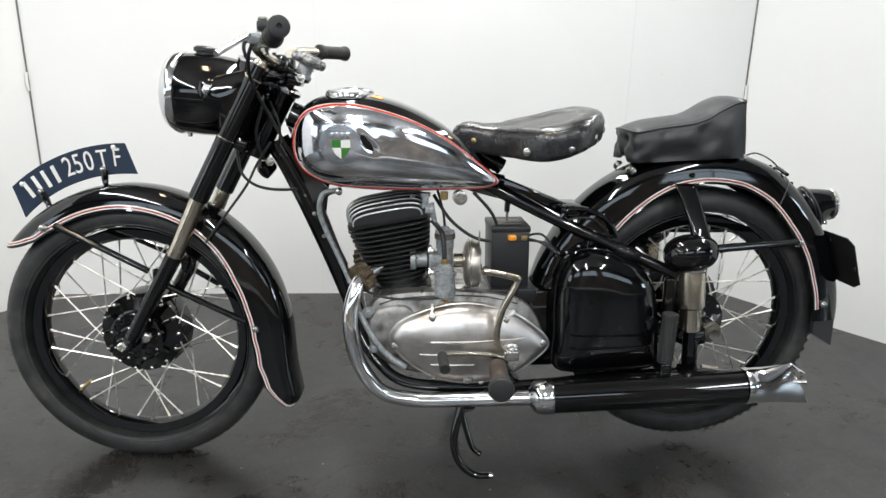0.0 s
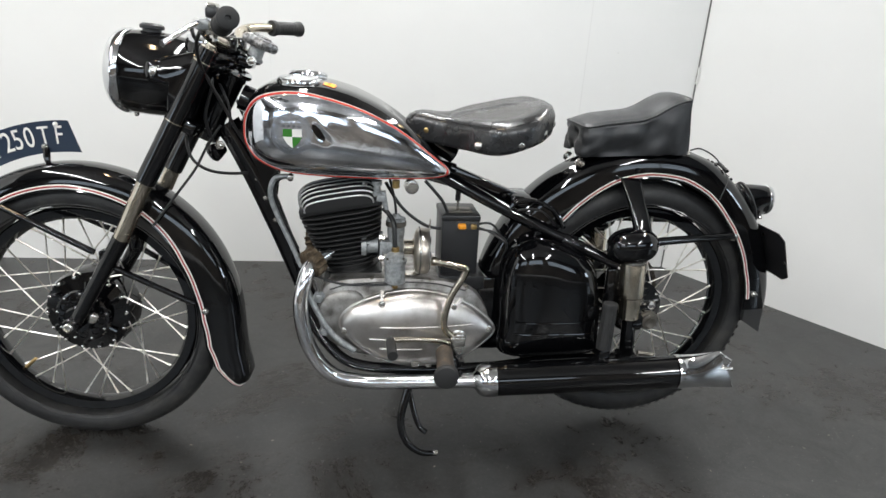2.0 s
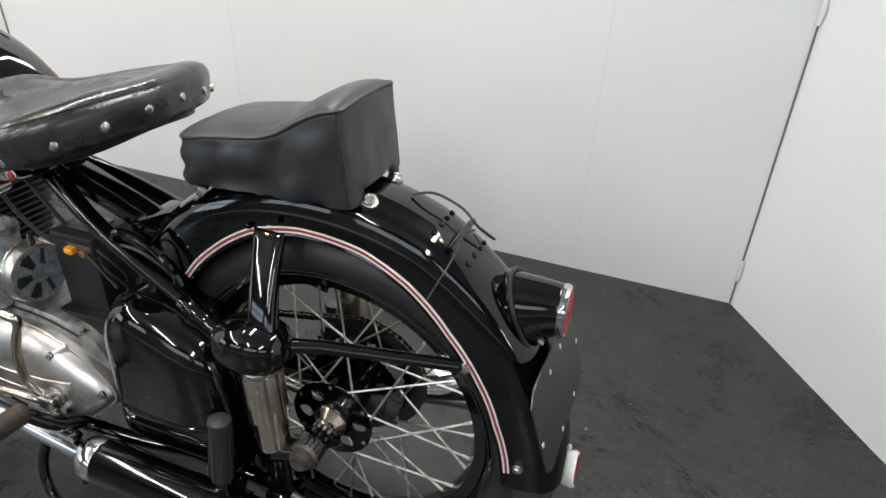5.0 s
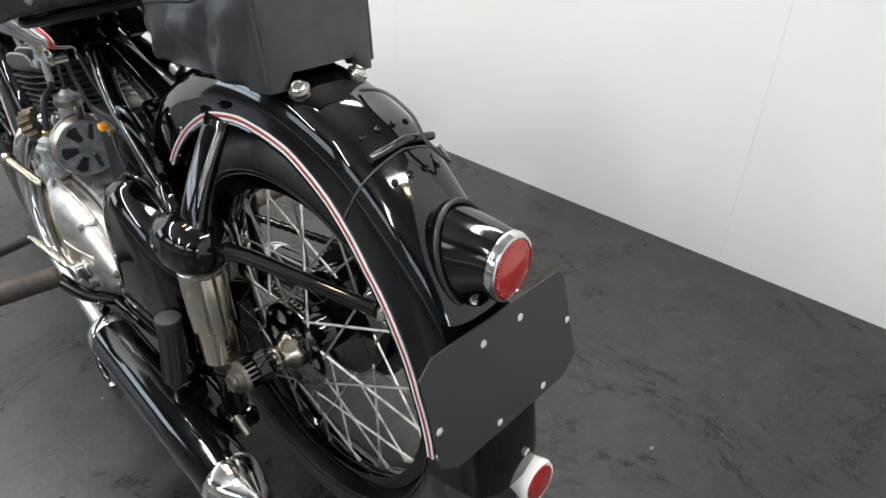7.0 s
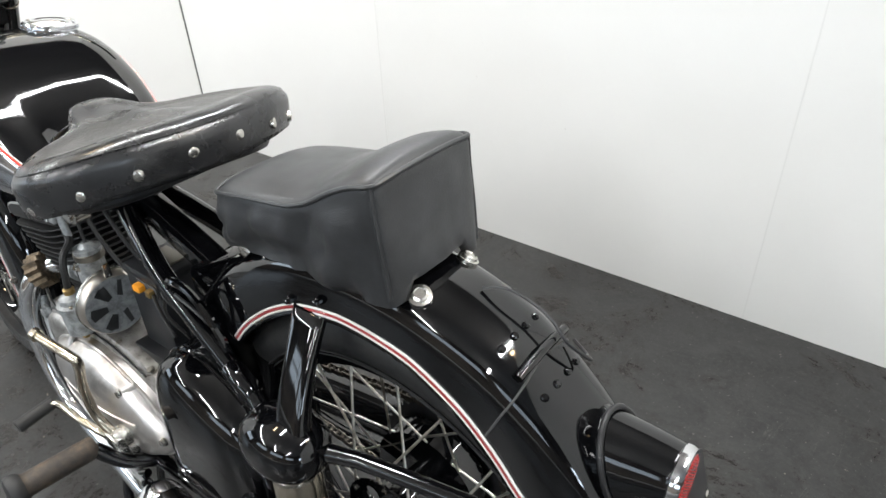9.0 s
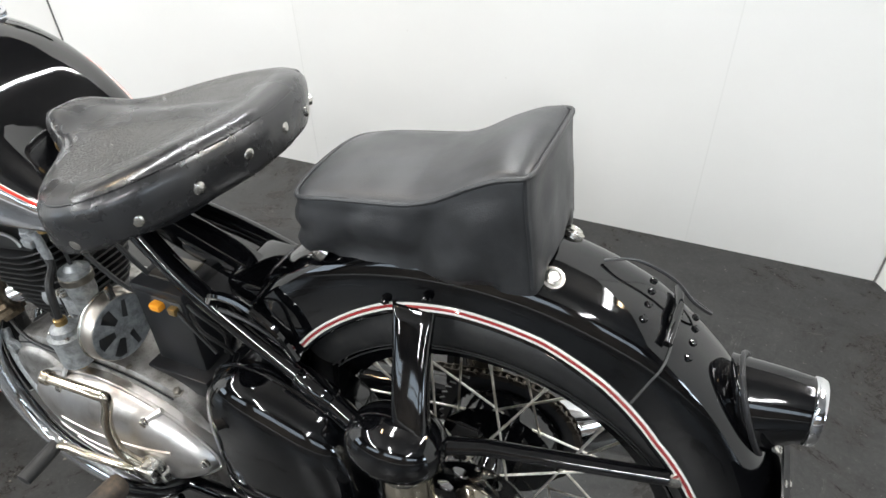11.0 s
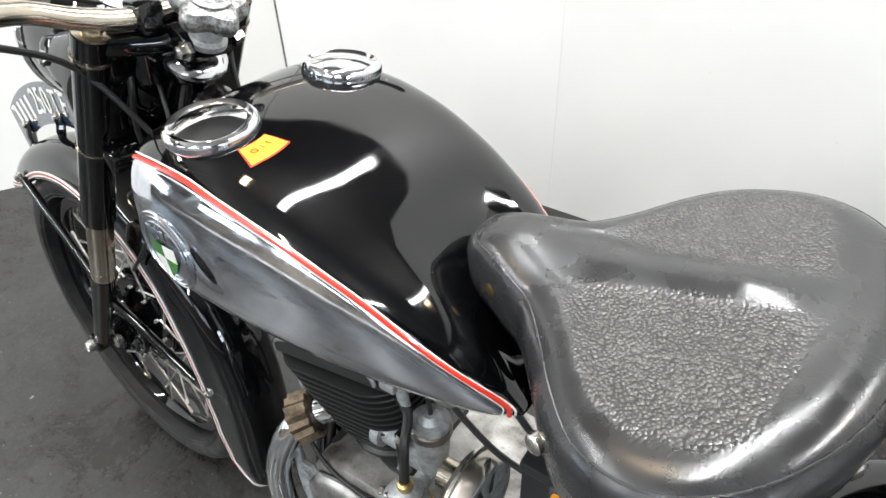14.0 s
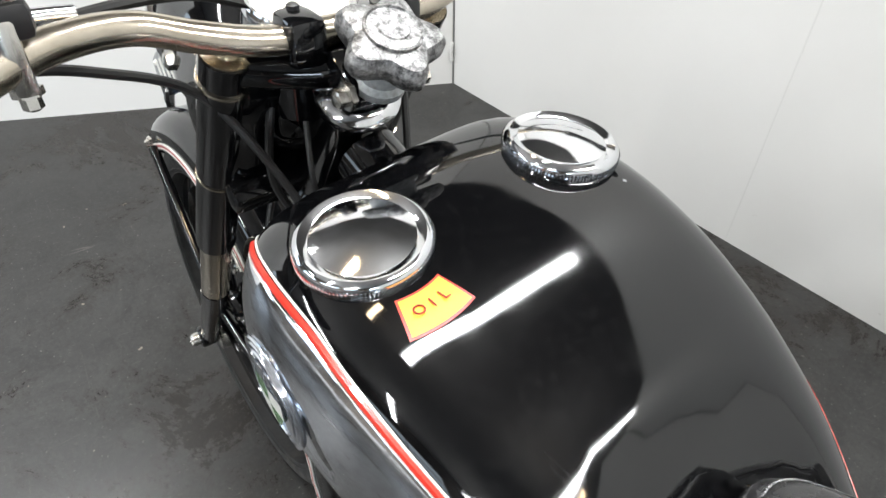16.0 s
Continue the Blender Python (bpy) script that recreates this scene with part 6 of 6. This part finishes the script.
part("top_ring", lathe((-0.642, -0.068, 0.572), (0, 0, 1), [(0, 0.0225), (0.002, 0.025), (0.012, 0.025), (0.014, 0.0225)], 16), DULL, carb)
part("filter_neck", lathe((-0.622, -0.075, 0.52), (1, 0, 0), [(0, 0.018), (0.02, 0.018), (0.022, 0.022), (0.035, 0.022)], 24), NICKEL, carb)
for p in ((-0.623, -0.07, 0.468), (-0.66, -0.095, 0.49), (-0.628, -0.095, 0.49)):
    part("screw", lathe(p, (0, -0.3, 1), [(0, 0.005), (0.008, 0.005)], 8), BRASS, carb)
af = part("air_filter", lathe((-0.598, -0.08, 0.513), (1, -0.05, 0), [(0, 0.04), (0.004, 0.052), (0.01, 0.0565), (0.014, 0.0555), (0.018, 0.057), (0.024, 0.057), (0.032, 0.0555), (0.036, 0.0535), (0.036, 0.02)], 40), HOUSING, carb, "round ribbed air filter with a slotted shutter")
part("bead", tube([(-0.586, -0.08 + 0.0575 * math.cos(t), 0.513 + 0.0575 * math.sin(t)) for t in np.linspace(0, 2 * math.pi, 40, False)], 0.0022, 6, True), STEEL, af)
part("shutter", lathe((-0.5625, -0.082, 0.513), (1, -0.05, 0), [(-0.002, 0.052), (0.0015, 0.052), (0.002, 0.001)], 40), ZINC, af, "grey slotted shutter disc")
for k in range(6):
    t0 = 2 * math.pi * k / 6
    pts = [(-0.5600, -0.082 + r * math.cos(t0 + dt), 0.513 + r * math.sin(t0 + dt)) for r, dt in ((0.018, -0.28), (0.045, -0.26), (0.047, 0), (0.045, 0.26), (0.018, 0.28))]
    bm = bmesh.new()
    bm.faces.new([bm.verts.new(p) for p in pts])
    bmesh.ops.solidify(bm, geom=list(bm.faces), thickness=0.0008)
    part("slot", bm, SEAM, af)
part("shutter_tab", box((-0.561, -0.08, 0.58), (0.003, 0.012, 0.025), 0.001), STEEL, af)
part("tickler", lathe((-0.605, -0.075, 0.442), (0, 0, 1), [(0, 0.014), (0.004, 0.02), (0.012, 0.02), (0.015, 0.01)], 16), STEEL, carb)

# fuel taps, pipes, conduits
tap = part("fuel_tap", lathe((-0.689, -0.08, 0.685), (0, 0, -1), [(0, 0.012), (0.01, 0.012), (0.012, 0.008), (0.025, 0.008), (0.027, 0.01), (0.035, 0.01)], 12), ZINC, tank, "small fuel tap")
part("lever", box((-0.68, -0.09, 0.645), (0.02, 0.008, 0.014), 0.002), ZINC, tap)
part("tap_bowl", lathe((-0.676, -0.08, 0.66), (0.2, 0, -1), [(0.0, 0.008), (0.03, 0.007), (0.05, 0.006)], 10), ZINC, tap)
part("drain", lathe((-0.645, -0.08, 0.687), (0, 0, -1), [(0, 0.009), (0.018, 0.009), (0.02, 0.005)], 10), BRASS, tank, "brass drain plug")
part("tank_bolt", lathe((-0.608, -0.082, 0.672), (0.1, -1, 0), [(-0.02, 0.016), (0, 0.016), (0.002, 0.0165), (0.006, 0.0165), (0.007, 0.011), (0.012, 0.01)], 20), STEEL, tank, "large bright tank bolt")
part("tank_bolt", lathe((-0.888, -0.06, 0.688), (0, -1, -0.1), [(0, 0.008), (0.015, 0.008), (0.017, 0.005)], 10), STEEL, tank)
for pts, r, mat, lab in (
    ([(-0.675, -0.08, 0.62), (-0.66, -0.085, 0.605), (-0.649, -0.108, 0.585), (-0.646, -0.118, 0.53)], 0.006, CABLE, "black fuel hose"),
    ([(-0.668, -0.05, 0.675), (-0.627, -0.05, 0.613), (-0.571, -0.05, 0.57), (-0.523, -0.05, 0.559)], 0.004, CABLE, "black cable sheath"),
    ([(-0.573, -0.05, 0.68), (-0.531, -0.05, 0.633), (-0.51, -0.04, 0.59)], 0.004, CABLE, "black cable sheath"),
    ([(-0.66, -0.06, 0.69), (-0.647, -0.066, 0.64), (-0.642, -0.068, 0.6)], 0.003, CABLE, "black cable sheath"),
    ([(-0.885, -0.05, 0.686), (-0.925, -0.05, 0.68), (-0.938, -0.045, 0.64), (-0.925, -0.04, 0.59), (-0.9, -0.04, 0.53), (-0.87, -0.05, 0.46)], 0.0065, ZINC, "grey metal conduit"),
    ([(-0.89, -0.04, 0.686), (-0.922, -0.035, 0.672), (-0.93, -0.03, 0.63), (-0.91, -0.03, 0.57), (-0.88, -0.03, 0.5)], 0.005, CABLE, "black cable sheath"),
    ([(-0.845, -0.09, 0.458), (-0.78, -0.11, 0.44), (-0.7, -0.115, 0.437), (-0.63, -0.11, 0.44)], 0.003, CABLE, "black cable sheath"),
):
    part("pipe" if mat is ZINC else "cable", tube(pts, r, 8, False, 6), mat, moto, lab)

# battery
batt = part("battery", box((-0.483, -0.005, 0.503), (0.093, 0.12, 0.178), 0.004), PLASTIC, moto, "black battery with an orange terminal cap")
part("lid", box((-0.483, -0.005, 0.591), (0.097, 0.124, 0.016), 0.004), PLASTIC, batt)
part("tray", box((-0.478, -0.012, 0.43), (0.116, 0.15, 0.036), 0.004), SATIN, batt)
part("terminal_cap", box((-0.481, -0.072, 0.573), (0.02, 0.016, 0.013), 0.004), AMBER, batt, "orange plastic terminal cap")
part("terminal", box((-0.452, -0.07, 0.572), (0.014, 0.014, 0.012), 0.002), BRASS, batt, "brass terminal")
part("recess", box((-0.467, -0.0665, 0.573), (0.055, 0.002, 0.022), 0.0005), SEAM, batt)
part("strap", box((-0.483, -0.02, 0.601), (0.06, 0.05, 0.004), 0.001), DULL, batt, "bright metal hold-down plate")
part("hold_down", tube([(-0.488, -0.03, 0.6), (-0.489, -0.04, 0.66)], 0.0035, 8), STEEL, batt, "plated hold-down rod")
part("turnbuckle", tube([(-0.489, -0.034, 0.63), (-0.489, -0.04, 0.66)], 0.007, 8), PAINT, batt)
# added black block that closes the view between engine cover and toolbox
part("dark_filler", box((-0.402, -0.02, 0.342), (0.066, 0.12, 0.2), 0.008), PAINT, moto, "black filler block added between engine cover and toolbox")

# toolbox
TOOL = [(-0.369, 0.251), (-0.377, 0.347), (-0.379, 0.43), (-0.374, 0.485), (-0.355, 0.527), (-0.322, 0.549), (-0.28, 0.551), (-0.228, 0.534), (-0.176, 0.507), (-0.145, 0.467), (-0.128, 0.39), (-0.121, 0.3), (-0.126, 0.252), (-0.245, 0.242)]
tool = part("toolbox", egg(TOOL, -0.108, -0.168, 2.7, 0.07, 22), PAINT, moto, "bulging glossy black toolbox with two pressed ribs", False, 60)
tl = [(p.x, p.z) for p in spline([(x, 0, z) for x, z in TOOL], 6, True)]
part("edge", tube([(x, -0.108, z) for x, z in tl], 0.0035, 8, True), PAINT, tool)
tmx, tmz = sum(p[0] for p in tl) / len(tl), sum(p[1] for p in tl) / len(tl)


def tool_y(x, z):
    a = math.atan2(z - tmz, x - tmx)
    best = min(tl, key=lambda p: abs(math.remainder(math.atan2(p[1] - tmz, p[0] - tmx) - a, 2 * math.pi)))
    f = min(math.hypot(x - tmx, z - tmz) / math.hypot(best[0] - tmx, best[1] - tmz), 0.99)
    return -0.108 - 0.06 * (1 - f ** 2.7) ** (1 / 2.7)


for z in (0.354, 0.322):
    part("rib", tube([(x, tool_y(x, z) - 0.0006, z) for x in np.linspace(-0.35, -0.15, 24)], 0.0026, 8), PAINT, tool)
part("lock_knob", lathe((-0.16, -0.142, 0.378), (0.3, -1, 0), [(0, 0.026), (0.006, 0.024), (0.009, 0.019), (0.02, 0.018), (0.023, 0.01)], 24), PAINT, tool, "round black lock knob")
part("rear_bracket", box((-0.10, -0.115, 0.36), (0.03, 0.02, 0.24), 0.005), PAINT, moto, "black bracket beside the plunger")

# pedals and pegs
kick = part("kick_starter", tube([(-0.502, -0.178, 0.322), (-0.53, -0.186, 0.36), (-0.52, -0.19, 0.43), (-0.487, -0.193, 0.498), (-0.5, -0.198, 0.513), (-0.562, -0.21, 0.531)], [0.0085, 0.008, 0.008, 0.008, 0.008, 0.0075], 12, False, 8), NICKEL, moto, "plated cranked kick-start lever")
part("pivot", lathe((-0.492, -0.15, 0.322), (0, -1, 0), [(0, 0.02), (0.02, 0.02), (0.022, 0.015), (0.036, 0.015), (0.038, 0.01)], 16), STEEL, kick)
part("clamp", box((-0.495, -0.182, 0.318), (0.036, 0.02, 0.026), 0.004), STEEL, kick)
part("end", lathe((-0.558, -0.209, 0.53), (-1, -0.1, 0.2), [(0, 0.0105), (0.01, 0.0105), (0.012, 0.007)], 14), NICKEL, kick)
gear = part("gear_lever", tube([(-0.50, -0.17, 0.3), (-0.53, -0.188, 0.32), (-0.59, -0.2, 0.333), (-0.645, -0.205, 0.335), (-0.657, -0.22, 0.333)], 0.0065, 10, False, 6), NICKEL, moto, "plated gear pedal with a ribbed rubber")
part("rubber", tube([(-0.657, -0.205, 0.333), (-0.655, -0.27, 0.327)], [0.0115, 0.012], 14), GRIP, gear, "ribbed black rubber sleeve")
part("gear_boss", lathe((-0.495, -0.14, 0.288), (0, -1, 0), [(0, 0.016), (0.03, 0.016), (0.033, 0.01)], 16), STEEL, gear)
prof = [(0, 0.017)]
for k in range(14):
    prof += [(0.006 + k * 0.0075, 0.0203), (0.010 + k * 0.0075, 0.0198)]
prof += [(0.113, 0.022), (0.118, 0.026), (0.126, 0.027), (0.132, 0.024), (0.135, 0.012)]
for s in (-1, 1):
    peg = part("foot_peg", lathe((-0.53, 0.205 * s, 0.303), (-0.08, s, 0.03), prof, 24), WORN, moto, "worn brown rubber foot peg")
    part("end", lathe((-0.5395, 0.317 * s, 0.3065), (-0.08, s, 0.03), [(0, 0.0225), (0.006, 0.027), (0.016, 0.028), (0.022, 0.025), (0.025, 0.012)], 24), GRIP, peg, "black rubber end")
    part("arm", tube([(-0.48, 0.14 * s, 0.24), (-0.5, 0.18 * s, 0.262), (-0.525, 0.21 * s, 0.302)], [0.012, 0.013, 0.013], 12, False, 4), PAINT, peg)
    rp = part("pillion_peg", tube([(-0.121, 0.176 * s, 0.402), (-0.128, 0.184 * s, 0.292)], [0.0165, 0.0175], 20), GRIP, moto, "folded black rubber pillion peg")
    part("end", lathe((-0.121, 0.176 * s, 0.398), (0.05, -0.05 * s, 1), [(-0.004, 0.0175), (0.006, 0.019), (0.012, 0.018), (0.015, 0.01)], 20), GRIP, rp)
    part("hinge", box((-0.126, 0.17 * s, 0.265), (0.03, 0.05, 0.05), 0.006), PAINT, rp)
    for k in range(8):
        t = 2 * math.pi * k / 8
        part("rib", tube([(-0.121 + 0.017 * math.cos(t), 0.176 * s + 0.017 * math.sin(t), 0.39), (-0.128 + 0.018 * math.cos(t), 0.184 * s + 0.018 * math.sin(t), 0.3)], 0.002, 5), GRIP, rp)
part("brake_arm", tube([(-0.55, -0.15, 0.21), (-0.52, -0.17, 0.205), (-0.48, -0.16, 0.225)], 0.008, 10, False, 4), PAINT, moto)

# centre stand
stand = part("centre_stand", tube([(-0.6, -0.1, 0.21), (-0.6, 0.1, 0.21)], 0.012, 12), PAINT, moto, "black tubular centre stand")
for s in (-1, 1):
    part("leg", tube([(-0.6, 0.105 * s, 0.215), (-0.605, 0.13 * s, 0.17), (-0.625, 0.155 * s, 0.09), (-0.612, 0.17 * s, 0.035), (-0.575, 0.178 * s, 0.005), (-0.535, 0.181 * s, -0.0035 - 0.006 * s)], [0.011, 0.011, 0.010, 0.0095, 0.0085, 0.007], 12, False, 6), PAINT, stand)
    part("foot_tip", tube([(-0.541, 0.1805 * s, -0.0025 - 0.006 * s), (-0.532, 0.182 * s, -0.0045 - 0.006 * s)], [0.0078, 0.0062], 10), STEEL, stand)
part("tang", tube([(-0.61, -0.07, 0.2), (-0.6, -0.09, 0.13), (-0.585, -0.11, 0.07), (-0.572, -0.12, 0.04), (-0.555, -0.13, 0.03)], 0.0075, 10, False, 6), PAINT, stand)
for x, y in ((-0.62, -0.06), (-0.6, 0.05)):
    part("spring", tube([(x + 0.007 * math.cos(k * 0.9) + 0.0012 * k, y + 0.007 * math.sin(k * 0.9), 0.21 - 0.0012 * k) for k in range(60)], 0.0016, 5), STEEL, stand)

# chain on the far side: round the rear sprocket and forward to the gearbox
rc, fc, R0, R1 = V((0, 0.081, 0.347)), V((-0.56, 0.081, 0.325)), 0.113, 0.034
path = [rc + V((R0 * math.cos(a), 0, R0 * math.sin(a))) for a in np.linspace(-math.pi / 2 - 0.1, math.pi / 2 + 0.1, 60)]
path += [fc + V((-R1 * math.cos(a), 0, R1 * math.sin(a))) for a in np.linspace(math.pi / 2, -math.pi / 2, 20)]
path.append(path[0])
run, left = [path[0]], 0.0127
for p, q in zip(path, path[1:]):
    at = 0.0
    while (q - p).length - at >= left:
        at += left
        run.append(p + (q - p).normalized() * at)
        left = 0.0127
    left -= (q - p).length - at
bm = bmesh.new()
for k, (p, q) in enumerate(zip(run, run[1:])):
    d = q - p
    m = Matrix.Translation((p + q) / 2) @ Matrix.Rotation(math.atan2(-d.z, d.x), 4, "Y")
    for y in ((-0.0055, 0.0055) if k % 2 else (-0.0038, 0.0038)):
        add_box(bm, m @ V((0, y, 0)), (0.0165, 0.0014, 0.0095), 0, m.to_3x3().to_4x4())
    add_tube(bm, [p + V((0, -0.0068, 0)), p + V((0, 0.0068, 0))], 0.0036, 8)
chain = part("drive_chain", bm, CHAIN, moto, "oily black drive chain")
chain["kind"] = "stuff"
